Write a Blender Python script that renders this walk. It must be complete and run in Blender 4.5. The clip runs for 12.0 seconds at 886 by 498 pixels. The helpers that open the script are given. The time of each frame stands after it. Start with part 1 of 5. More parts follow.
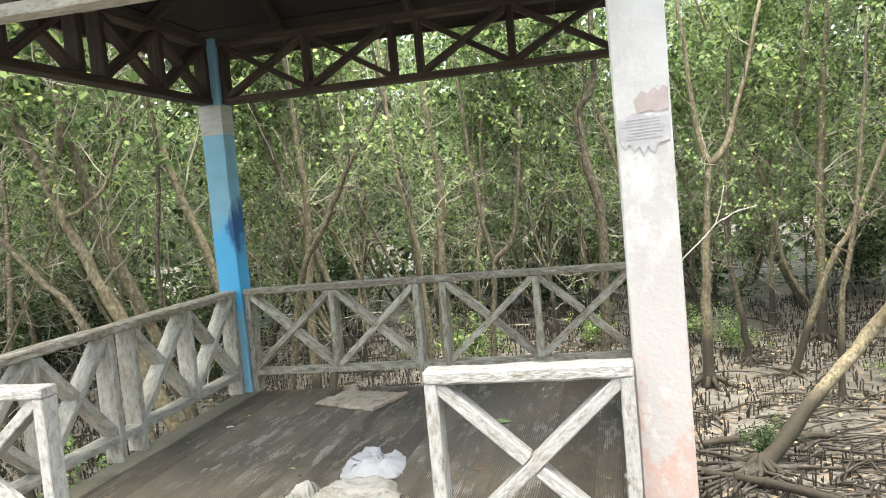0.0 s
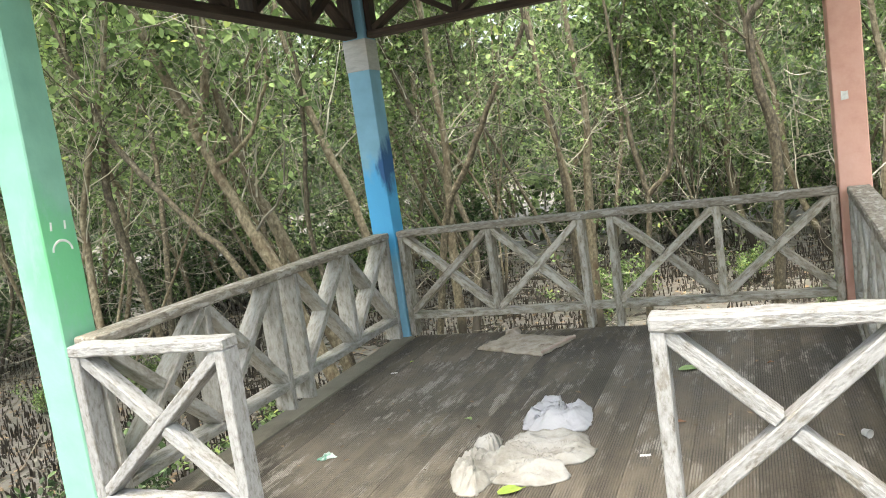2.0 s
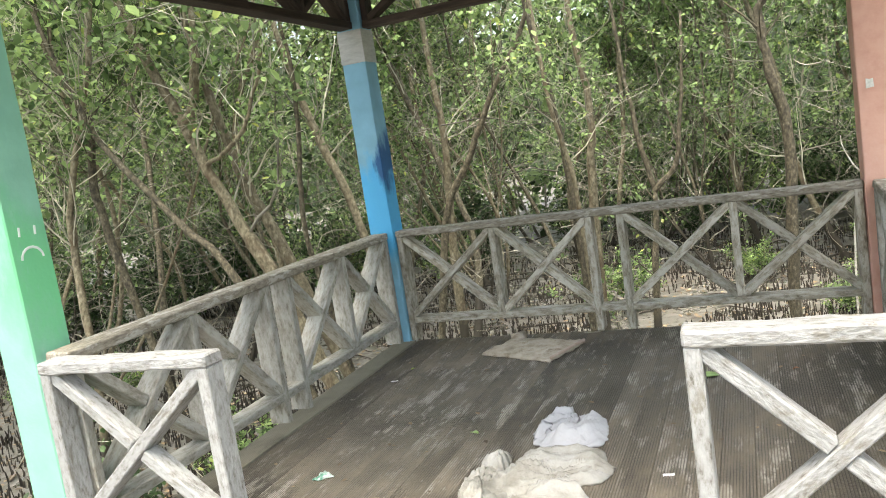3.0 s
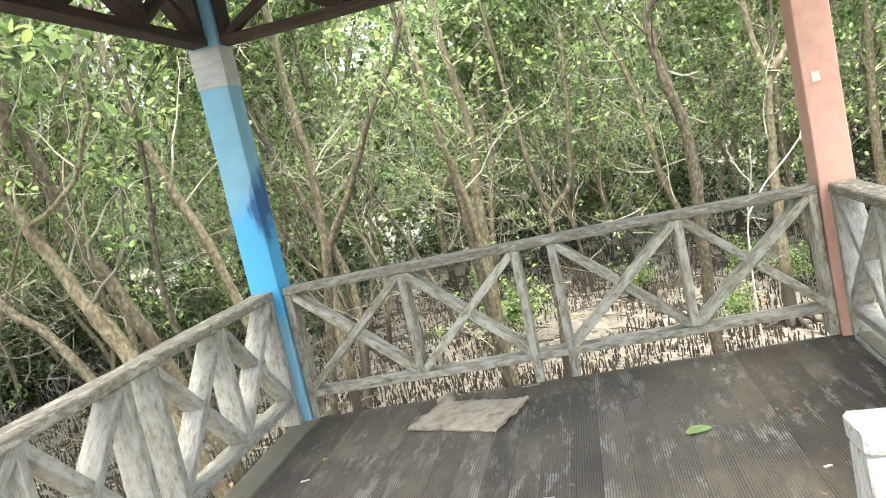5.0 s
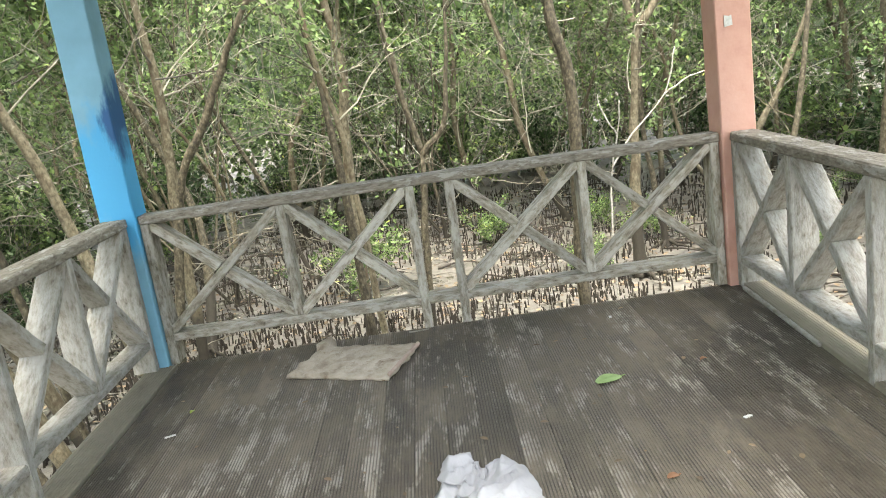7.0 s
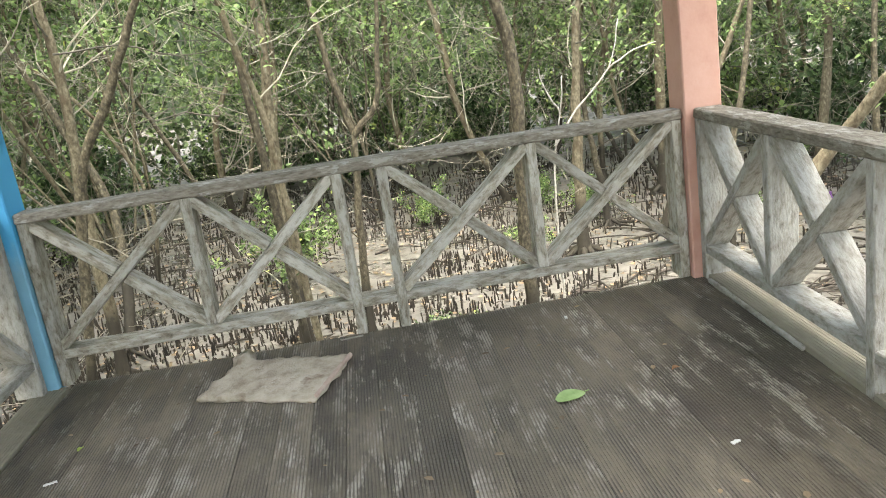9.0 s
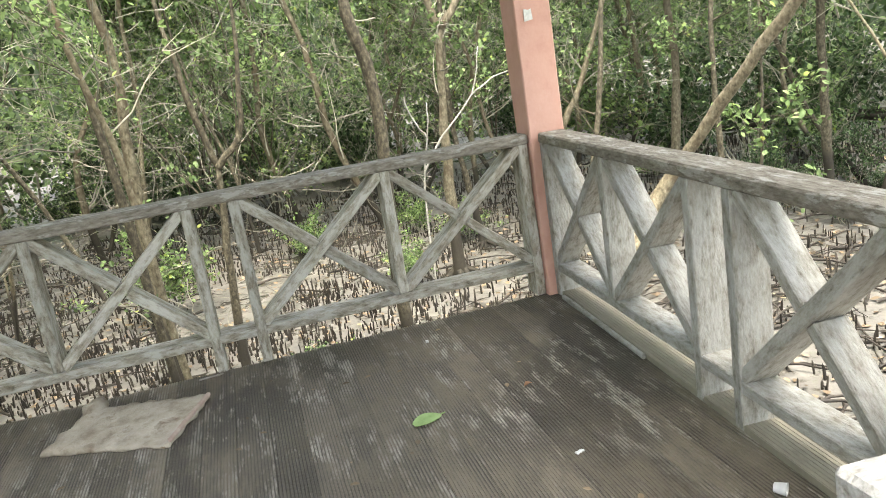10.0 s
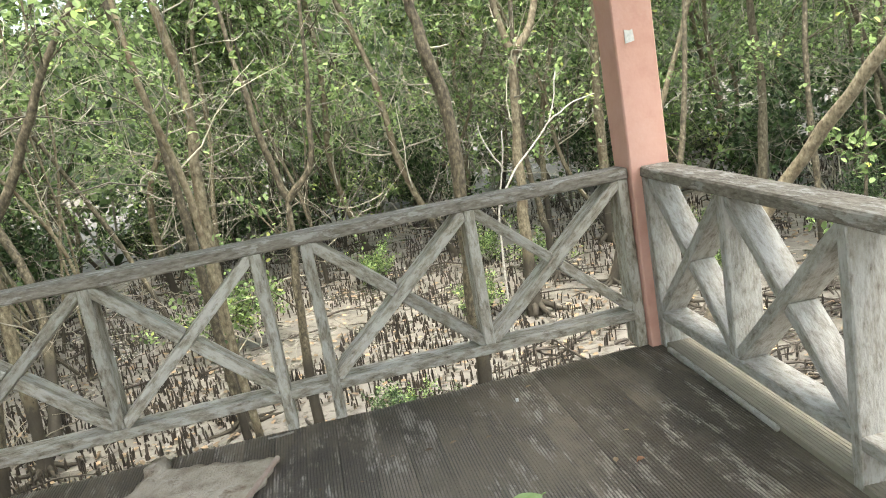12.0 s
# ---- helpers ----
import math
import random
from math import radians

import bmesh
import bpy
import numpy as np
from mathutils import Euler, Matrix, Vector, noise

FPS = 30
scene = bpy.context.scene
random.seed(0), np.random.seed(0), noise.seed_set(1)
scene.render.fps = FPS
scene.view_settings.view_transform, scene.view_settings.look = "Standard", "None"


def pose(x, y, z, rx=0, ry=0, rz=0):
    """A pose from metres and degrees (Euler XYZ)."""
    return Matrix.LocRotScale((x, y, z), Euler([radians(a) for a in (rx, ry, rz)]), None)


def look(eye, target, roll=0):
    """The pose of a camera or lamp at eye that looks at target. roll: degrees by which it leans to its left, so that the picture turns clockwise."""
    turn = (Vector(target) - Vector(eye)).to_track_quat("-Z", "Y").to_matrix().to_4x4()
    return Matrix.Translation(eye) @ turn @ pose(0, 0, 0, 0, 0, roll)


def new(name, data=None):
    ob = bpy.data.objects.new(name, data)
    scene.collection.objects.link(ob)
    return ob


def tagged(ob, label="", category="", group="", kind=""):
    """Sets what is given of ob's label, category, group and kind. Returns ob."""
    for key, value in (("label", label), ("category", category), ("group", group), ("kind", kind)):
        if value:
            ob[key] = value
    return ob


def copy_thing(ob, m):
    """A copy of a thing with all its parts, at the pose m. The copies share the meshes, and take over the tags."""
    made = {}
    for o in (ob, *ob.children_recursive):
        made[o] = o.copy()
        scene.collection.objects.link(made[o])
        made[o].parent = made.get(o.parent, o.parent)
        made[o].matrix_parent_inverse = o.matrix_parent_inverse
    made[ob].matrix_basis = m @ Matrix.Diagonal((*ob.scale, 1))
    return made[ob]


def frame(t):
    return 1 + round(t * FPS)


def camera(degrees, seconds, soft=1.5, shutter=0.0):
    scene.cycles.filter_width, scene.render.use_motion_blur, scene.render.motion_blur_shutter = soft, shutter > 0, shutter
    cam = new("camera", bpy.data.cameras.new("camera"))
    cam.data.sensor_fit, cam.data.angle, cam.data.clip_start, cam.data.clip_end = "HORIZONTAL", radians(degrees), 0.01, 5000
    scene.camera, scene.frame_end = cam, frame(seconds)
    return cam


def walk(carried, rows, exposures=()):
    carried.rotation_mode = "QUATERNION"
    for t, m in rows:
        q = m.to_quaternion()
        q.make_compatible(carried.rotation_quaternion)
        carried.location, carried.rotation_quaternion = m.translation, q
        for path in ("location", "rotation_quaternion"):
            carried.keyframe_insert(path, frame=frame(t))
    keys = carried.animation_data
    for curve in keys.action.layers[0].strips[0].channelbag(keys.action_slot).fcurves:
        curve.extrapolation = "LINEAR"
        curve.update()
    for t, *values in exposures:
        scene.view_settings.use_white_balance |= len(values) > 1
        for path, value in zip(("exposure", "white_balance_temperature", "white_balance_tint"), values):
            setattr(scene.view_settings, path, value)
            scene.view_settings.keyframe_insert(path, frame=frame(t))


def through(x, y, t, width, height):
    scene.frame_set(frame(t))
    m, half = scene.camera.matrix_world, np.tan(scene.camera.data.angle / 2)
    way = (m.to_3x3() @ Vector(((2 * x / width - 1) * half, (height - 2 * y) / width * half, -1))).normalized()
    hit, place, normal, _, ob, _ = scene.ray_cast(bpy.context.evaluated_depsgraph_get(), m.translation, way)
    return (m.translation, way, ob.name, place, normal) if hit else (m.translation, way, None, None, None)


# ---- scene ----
cam = camera(59.3, 12.0, soft=1.0)

PATH = [
    (0, (3.198, -6.129, 1.546), (2.759, -4.182, 1.411), -5.3),
    (0.5, (3.202, -6.055, 1.532), (2.629, -4.142, 1.412), -5.7),
    (1, (3.213, -5.942, 1.529), (2.573, -4.052, 1.399), -7.5),
    (1.5, (3.062, -5.883, 1.469), (2.377, -4.016, 1.25), -8.4),
    (2, (2.783, -5.822, 1.516), (2.036, -3.984, 1.266), -8.1),
    (2.5, (2.685, -5.766, 1.511), (1.957, -3.922, 1.255), -8.3),
    (2.7, (2.697, -5.687, 1.51), (1.949, -3.851, 1.25), -8.6),
    (4.3, (2.16, -5.043, 1.527), (1.576, -3.149, 1.26), -9.2),
    (4.5, (2.123, -4.979, 1.52), (1.597, -3.07, 1.239), -9.4),
    (5, (2.04, -4.711, 1.523), (1.659, -2.762, 1.288), -12.5),
    (5.5, (2.025, -4.563, 1.525), (1.974, -2.587, 1.219), -12.8),
    (6, (1.793, -4.477, 1.524), (1.882, -2.509, 1.182), -10.6),
    (6.5, (1.732, -4.438, 1.51), (1.784, -2.481, 1.099), -9.4),
    (6.7, (1.7, -4.418, 1.488), (1.732, -2.464, 1.06), -8.5),
    (8.3, (1.634, -3.824, 1.418), (1.536, -1.883, 0.948), -10.0),
    (8.5, (1.601, -3.789, 1.423), (1.601, -1.849, 0.937), -9.4),
    (9, (1.711, -3.81, 1.42), (1.864, -1.885, 0.9), -8.4),
    (9.5, (1.817, -3.863, 1.405), (2.105, -1.952, 0.889), -8.9),
    (10, (1.857, -3.866, 1.418), (2.3, -1.981, 0.918), -9.1),
    (10.5, (1.867, -3.806, 1.422), (2.432, -1.95, 0.939), -8.1),
    (11, (1.794, -3.682, 1.448), (2.259, -1.797, 0.969), -7.7),
    (11.5, (1.775, -3.643, 1.479), (2.134, -1.731, 1.015), -7.9),
    (12, (1.842, -3.456, 1.443), (2.141, -1.522, 1.03), -10.1),
]
EXPOSURES = [(t, e, 7200, 5) for t, e in ((0, 2.5), (2.7, 2.42), (4.5, 2.85), (5.5, 3.2), (6.5, 2.8), (8.5, 2.72), (12, 2.68))]
walk(cam, [(t, look(eye, target, roll)) for t, eye, target, roll in PATH], EXPOSURES)

# ---- world and sun: bright overcast day ----
world = bpy.data.worlds.new("sky")
scene.world = world
world.use_nodes = True
wn = world.node_tree
sky = wn.nodes.new("ShaderNodeTexSky")
sky.sky_type, sky.sun_disc = "NISHITA", False
sky.sun_elevation, sky.sun_rotation = radians(75), radians(180)
sky.air_density, sky.dust_density, sky.ozone_density = 1.0, 4.0, 1.0
wn.nodes["Background"].inputs["Strength"].default_value = 0.15
veil = wn.nodes.new("ShaderNodeHueSaturation")  # thin cloud greys the blue
veil.inputs["Saturation"].default_value = 0.72
wn.links.new(sky.outputs[0], veil.inputs["Color"])
wn.links.new(veil.outputs[0], wn.nodes["Background"].inputs["Color"])
sun = new("sun", bpy.data.lights.new("sun", "SUN"))
sun.data.energy, sun.data.angle, sun.data.color = 1.0, radians(50), (1.0, 0.975, 0.94)
sun.matrix_world = look((0.5, -3.8, 14.0), (0.0, 0.0, 0.0))

GROUND = -1.7


# ---- materials ----
def material(name, stops, scale=6.0, detail=6.0, rough=(0.6, 0.9), stretch=(1, 1, 1), bump=0.2, bump_scale=40.0,
             stain=None, stain_scale=1.5, stain_edges=(0.5, 0.62), metal=0.0, vary=0.0, island=0.0, spec=0.4, obj_coords=True, tide=None):
    """A grainy surface: a colour ramp over noise, a second larger stain layer, bump, and a shift for each object or island."""
    m = bpy.data.materials.new(name)
    m.use_nodes = True
    nt = m.node_tree
    n, l = nt.nodes, nt.links
    b = n["Principled BSDF"]
    co = n.new("ShaderNodeTexCoord")
    mp = n.new("ShaderNodeMapping")
    mp.inputs["Scale"].default_value = stretch
    l.new(co.outputs["Object" if obj_coords else "Generated"], mp.inputs["Vector"])
    vec = mp.outputs["Vector"]
    info = n.new("ShaderNodeObjectInfo")
    if vary:
        add = n.new("ShaderNodeVectorMath")
        add.operation = "ADD"
        mul = n.new("ShaderNodeVectorMath")
        mul.operation = "SCALE"
        mul.inputs[0].default_value = (13.0, 7.0, 17.0)
        l.new(info.outputs["Random"], mul.inputs["Scale"])
        l.new(vec, add.inputs[0])
        l.new(mul.outputs[0], add.inputs[1])
        vec = add.outputs[0]
    tex = n.new("ShaderNodeTexNoise")
    tex.inputs["Scale"].default_value, tex.inputs["Detail"].default_value = scale, detail
    tex.inputs["Roughness"].default_value = 0.65
    l.new(vec, tex.inputs["Vector"])
    ramp = n.new("ShaderNodeValToRGB")
    while len(ramp.color_ramp.elements) < len(stops):
        ramp.color_ramp.elements.new(0.5)
    for e, (p, c) in zip(ramp.color_ramp.elements, stops):
        e.position, e.color = p, (*c, 1)
    l.new(tex.outputs["Fac"], ramp.inputs["Fac"])
    colour = ramp.outputs["Color"]
    if stain:
        st = n.new("ShaderNodeTexNoise")
        st.inputs["Scale"].default_value, st.inputs["Detail"].default_value = stain_scale, 7.0
        st.inputs["Roughness"].default_value = 0.7
        l.new(vec, st.inputs["Vector"])
        edge = n.new("ShaderNodeMapRange")
        edge.inputs["From Min"].default_value, edge.inputs["From Max"].default_value = stain_edges
        l.new(st.outputs["Fac"], edge.inputs["Value"])
        mix = n.new("ShaderNodeMix")
        mix.data_type = "RGBA"
        l.new(edge.outputs["Result"], mix.inputs["Factor"])
        l.new(colour, mix.inputs["A"])
        mix.inputs["B"].default_value = (*stain, 1)
        colour = mix.outputs["Result"]
    if vary or island:
        hsv = n.new("ShaderNodeHueSaturation")
        rng = n.new("ShaderNodeMapRange")
        amount = vary or island
        rng.inputs["To Min"].default_value, rng.inputs["To Max"].default_value = 1 - amount, 1 + amount
        if island:
            geo = n.new("ShaderNodeNewGeometry")
            l.new(geo.outputs["Random Per Island"], rng.inputs["Value"])
        else:
            l.new(info.outputs["Random"], rng.inputs["Value"])
        l.new(rng.outputs["Result"], hsv.inputs["Value"])
        l.new(colour, hsv.inputs["Color"])
        colour = hsv.outputs["Color"]
    if tide:
        spot = n.new("ShaderNodeNewGeometry")
        sep = n.new("ShaderNodeSeparateXYZ")
        l.new(spot.outputs["Position"], sep.inputs[0])
        wave = n.new("ShaderNodeMath")
        wave.operation = "MULTIPLY_ADD"
        l.new(tex.outputs["Fac"], wave.inputs[0])
        wave.inputs[1].default_value = -0.6
        l.new(sep.outputs["Z"], wave.inputs[2])
        line = n.new("ShaderNodeMapRange")
        line.inputs["From Min"].default_value, line.inputs["From Max"].default_value = tide - 0.36, tide - 0.2
        line.inputs["To Min"].default_value, line.inputs["To Max"].default_value = 0.9, 0.0
        l.new(wave.outputs[0], line.inputs["Value"])
        damp = n.new("ShaderNodeMix")
        damp.data_type = "RGBA"
        l.new(line.outputs["Result"], damp.inputs["Factor"])
        l.new(colour, damp.inputs["A"])
        damp.inputs["B"].default_value = (0.03, 0.026, 0.02, 1)
        colour = damp.outputs["Result"]
    l.new(colour, b.inputs["Base Color"])
    rr = n.new("ShaderNodeMapRange")
    rr.inputs["To Min"].default_value, rr.inputs["To Max"].default_value = rough
    l.new(tex.outputs["Fac"], rr.inputs["Value"])
    l.new(rr.outputs["Result"], b.inputs["Roughness"])
    b.inputs["Metallic"].default_value = metal
    b.inputs["Specular IOR Level"].default_value = spec
    if bump:
        bt = n.new("ShaderNodeTexNoise")
        bt.inputs["Scale"].default_value, bt.inputs["Detail"].default_value = bump_scale, 8.0
        l.new(vec, bt.inputs["Vector"])
        bp = n.new("ShaderNodeBump")
        bp.inputs["Strength"].default_value, bp.inputs["Distance"].default_value = bump, 0.01
        l.new(bt.outputs["Fac"], bp.inputs["Height"])
        l.new(bp.outputs["Normal"], b.inputs["Normal"])
    return m


def leaf_material(name, stops, amount=0.35, through=0.35):
    """Thin leaves: a hue for each leaf, glossy, letting light through."""
    m = bpy.data.materials.new(name)
    m.use_nodes = True
    n, l = m.node_tree.nodes, m.node_tree.links
    b, out = n["Principled BSDF"], n["Material Output"]
    geo = n.new("ShaderNodeNewGeometry")
    ramp = n.new("ShaderNodeValToRGB")
    while len(ramp.color_ramp.elements) < len(stops):
        ramp.color_ramp.elements.new(0.5)
    for e, (p, c) in zip(ramp.color_ramp.elements, stops):
        e.position, e.color = p, (*c, 1)
    l.new(geo.outputs["Random Per Island"], ramp.inputs["Fac"])
    l.new(ramp.outputs["Color"], b.inputs["Base Color"])
    b.inputs["Roughness"].default_value = 0.5
    b.inputs["Specular IOR Level"].default_value = 0.28
    tr = n.new("ShaderNodeBsdfTranslucent")
    bright = n.new("ShaderNodeHueSaturation")
    bright.inputs["Value"].default_value = 1.6
    bright.inputs["Hue"].default_value = 0.49
    l.new(ramp.outputs["Color"], bright.inputs["Color"])
    l.new(bright.outputs["Color"], tr.inputs["Color"])
    mix = n.new("ShaderNodeMixShader")
    mix.inputs[0].default_value = through
    l.new(b.outputs[0], mix.inputs[1])
    l.new(tr.outputs[0], mix.inputs[2])
    l.new(mix.outputs[0], out.inputs["Surface"])
    return m


RAIL_WOOD = material("weathered_rail_wood", [(0.3, (0.09, 0.074, 0.052)), (0.42, (0.215, 0.188, 0.142)), (0.55, (0.31, 0.28, 0.225)), (0.72, (0.42, 0.392, 0.33))],
                     scale=55, detail=12, stretch=(0.4, 1.1, 1.1), rough=(0.7, 0.95), bump=0.8, bump_scale=80, stain=(0.45, 0.43, 0.38), stain_scale=26.0,
                     stain_edges=(0.44, 0.58), vary=0.2)
TOP_WOOD = material("worn_handrail_wood", [(0.3, (0.09, 0.075, 0.057)), (0.43, (0.2, 0.175, 0.14)), (0.56, (0.28, 0.252, 0.208)), (0.72, (0.38, 0.352, 0.305))],
                    scale=55, detail=12, stretch=(0.35, 1.1, 1.1), rough=(0.7, 0.95), bump=0.8, bump_scale=80, stain=(0.42, 0.4, 0.36), stain_scale=22.0,
                    stain_edges=(0.53, 0.6), vary=0.12)
WHITE_WOOD = material("peeling_white_wood", [(0.31, (0.13, 0.12, 0.1)), (0.39, (0.25, 0.243, 0.228)), (0.5, (0.34, 0.338, 0.332)), (0.7, (0.4, 0.4, 0.4))],
                      scale=48, detail=12, stretch=(0.45, 1.1, 1.1), rough=(0.65, 0.9), bump=0.8, bump_scale=80, stain=(0.22, 0.205, 0.175), stain_scale=16.0,
                      stain_edges=(0.57, 0.66), vary=0.06)
GREY_WOOD = material("silvered_wood", [(0.3, (0.12, 0.104, 0.078)), (0.41, (0.225, 0.206, 0.166)), (0.54, (0.31, 0.291, 0.25)), (0.72, (0.4, 0.383, 0.343))],
                     scale=55, detail=12, stretch=(0.45, 1.1, 1.1), rough=(0.7, 0.95), bump=0.8, bump_scale=80, stain=(0.42, 0.408, 0.375), stain_scale=24.0,
                     stain_edges=(0.4, 0.6), vary=0.14)
# brown wood taken darker: the backlight under the eaves is in this colour
TRUSS_WOOD = material("shaded_truss_wood", [(0.3, (0.022, 0.016, 0.013)), (0.55, (0.055, 0.04, 0.031)), (0.75, (0.1, 0.075, 0.058))],
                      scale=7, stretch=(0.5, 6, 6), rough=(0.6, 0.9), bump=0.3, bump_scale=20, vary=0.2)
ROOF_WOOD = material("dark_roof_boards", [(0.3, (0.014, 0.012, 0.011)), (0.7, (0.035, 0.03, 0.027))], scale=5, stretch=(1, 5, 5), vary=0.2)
TRUNK_BARK = material("mangrove_bark", [(0.3, (0.035, 0.03, 0.019)), (0.44, (0.125, 0.106, 0.068)), (0.58, (0.215, 0.188, 0.127)), (0.72, (0.35, 0.32, 0.24))],
                      scale=30, detail=10, stretch=(1, 1, 0.6), rough=(0.7, 0.95), bump=1.0, bump_scale=26, stain=(0.09, 0.065, 0.04), stain_scale=5,
                      stain_edges=(0.5, 0.66), vary=0.3, tide=GROUND + 0.75)
DARK_BARK = material("dark_mangrove_bark", [(0.3, (0.018, 0.015, 0.011)), (0.46, (0.062, 0.053, 0.035)), (0.58, (0.12, 0.104, 0.07)), (0.72, (0.26, 0.24, 0.185))],
                     scale=34, detail=10, stretch=(1, 1, 0.6), rough=(0.7, 0.95), bump=1.0, bump_scale=30, vary=0.2, tide=GROUND + 0.8)
TWIG_BARK = material("pale_twig_bark", [(0.3, (0.16, 0.146, 0.108)), (0.5, (0.35, 0.33, 0.265)), (0.7, (0.52, 0.5, 0.42))], scale=3,
                     rough=(0.7, 0.95), bump=0, island=0.65)
ROOT_BARK = material("muddy_root_bark", [(0.3, (0.04, 0.033, 0.027)), (0.55, (0.12, 0.1, 0.08)), (0.75, (0.27, 0.24, 0.2))], scale=10,
                     rough=(0.5, 0.9), bump=0.5, bump_scale=30, island=0.2)
WET_ROOT = material("wet_dark_root", [(0.3, (0.018, 0.015, 0.012)), (0.55, (0.05, 0.042, 0.034)), (0.75, (0.12, 0.104, 0.085))], scale=10,
                    rough=(0.45, 0.85), bump=0.5, bump_scale=30, island=0.3)
PEG_BARK = material("breathing_root_bark", [(0.3, (0.012, 0.01, 0.008)), (0.55, (0.034, 0.028, 0.021)), (0.75, (0.08, 0.068, 0.052))], scale=6,
                    rough=(0.5, 0.9), bump=0, island=0.5)
LEAF = leaf_material("mangrove_leaf", [(0.0, (0.022, 0.045, 0.014)), (0.3, (0.094, 0.147, 0.056)), (0.75, (0.208, 0.3, 0.125)), (0.97, (0.34, 0.48, 0.19)),
                                       (1.0, (0.42, 0.45, 0.12))], through=0.4)
# darker copy of LEAF: the shade low in the wood is put into its colour
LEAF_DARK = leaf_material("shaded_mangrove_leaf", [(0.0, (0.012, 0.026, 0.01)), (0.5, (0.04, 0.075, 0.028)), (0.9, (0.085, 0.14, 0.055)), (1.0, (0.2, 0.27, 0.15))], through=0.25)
LEAF_FAR = leaf_material("far_mangrove_leaf", [(0.0, (0.012, 0.024, 0.009)), (0.4, (0.055, 0.095, 0.036)), (0.8, (0.15, 0.22, 0.09)), (1.0, (0.28, 0.37, 0.18))], through=0.38)
SALMON = material("salmon_paint", [(0.3, (0.56, 0.3, 0.225)), (0.5, (0.64, 0.37, 0.295)), (0.7, (0.68, 0.42, 0.345))], scale=5, rough=(0.45, 0.75),
                  bump=0.12, bump_scale=60, stain=(0.7, 0.5, 0.43), stain_scale=2.2, stain_edges=(0.58, 0.8))


def layered(name, base, layers, rough=0.6, bump=0.15, bump_scale=50, spec=0.4, wet=None, whole=False):
    """Paint with patches. layers: (colour, noise scale, stretch, low edge, high edge, (height, reach) or None), laid one over the other;
    a height keeps the patch near that place along z."""
    m = bpy.data.materials.new(name)
    m.use_nodes = True
    n, l = m.node_tree.nodes, m.node_tree.links
    b = n["Principled BSDF"]
    if whole:
        geo = n.new("ShaderNodeNewGeometry")
        here = geo.outputs["Position"]
    else:
        co = n.new("ShaderNodeTexCoord")
        here = co.outputs["Object"]
    grain = n.new("ShaderNodeTexNoise")
    grain.inputs["Scale"].default_value, grain.inputs["Detail"].default_value = 7, 8
    l.new(here, grain.inputs["Vector"])
    hsv = n.new("ShaderNodeHueSaturation")
    hsv.inputs["Color"].default_value = (*base, 1)
    gr = n.new("ShaderNodeMapRange")
    gr.inputs["To Min"].default_value, gr.inputs["To Max"].default_value = 0.75, 1.2
    l.new(grain.outputs["Fac"], gr.inputs["Value"])
    l.new(gr.outputs["Result"], hsv.inputs["Value"])
    colour = hsv.outputs["Color"]
    for c, sc, stretch, lo, hi, place in layers:
        mp = n.new("ShaderNodeMapping")
        mp.inputs["Scale"].default_value = stretch
        mp.inputs["Location"].default_value = (sc * 1.7, lo * 9, 3.1)
        l.new(here, mp.inputs["Vector"])
        tx = n.new("ShaderNodeTexNoise")
        tx.inputs["Scale"].default_value, tx.inputs["Detail"].default_value, tx.inputs["Roughness"].default_value = sc, 8, 0.7
        l.new(mp.outputs["Vector"], tx.inputs["Vector"])
        value = tx.outputs["Fac"]
        if place:
            sep = n.new("ShaderNodeSeparateXYZ")
            l.new(here, sep.inputs[0])
            away = n.new("ShaderNodeMath")
            away.operation = "SUBTRACT"
            l.new(sep.outputs["Z"], away.inputs[0])
            away.inputs[1].default_value = place[0]
            ab = n.new("ShaderNodeMath")
            ab.operation = "ABSOLUTE"
            l.new(away.outputs[0], ab.inputs[0])
            fall = n.new("ShaderNodeMapRange")
            fall.inputs["From Min"].default_value, fall.inputs["From Max"].default_value = 0, place[1]
            fall.inputs["To Min"].default_value, fall.inputs["To Max"].default_value = 0.25, -0.25
            l.new(ab.outputs[0], fall.inputs["Value"])
            plus = n.new("ShaderNodeMath")
            l.new(value, plus.inputs[0])
            l.new(fall.outputs["Result"], plus.inputs[1])
            value = plus.outputs[0]
            if len(place) > 2:
                off = n.new("ShaderNodeMath")
                off.operation = "SUBTRACT"
                l.new(sep.outputs["X"], off.inputs[0])
                off.inputs[1].default_value = place[2]
                far = n.new("ShaderNodeMath")
                far.operation = "ABSOLUTE"
                l.new(off.outputs[0], far.inputs[0])
                less = n.new("ShaderNodeMath")
                less.operation = "MULTIPLY_ADD"
                l.new(far.outputs[0], less.inputs[0])
                less.inputs[1].default_value = -place[3]
                l.new(value, less.inputs[2])
                value = less.outputs[0]
        ed = n.new("ShaderNodeMapRange")
        ed.inputs["From Min"].default_value, ed.inputs["From Max"].default_value = lo, hi
        l.new(value, ed.inputs["Value"])
        mix = n.new("ShaderNodeMix")
        mix.data_type = "RGBA"
        l.new(ed.outputs["Result"], mix.inputs["Factor"])
        l.new(colour, mix.inputs["A"])
        mix.inputs["B"].default_value = (*c, 1)
        colour = mix.outputs["Result"]
    l.new(colour, b.inputs["Base Color"])
    b.inputs["Roughness"].default_value = rough
    b.inputs["Specular IOR Level"].default_value = spec
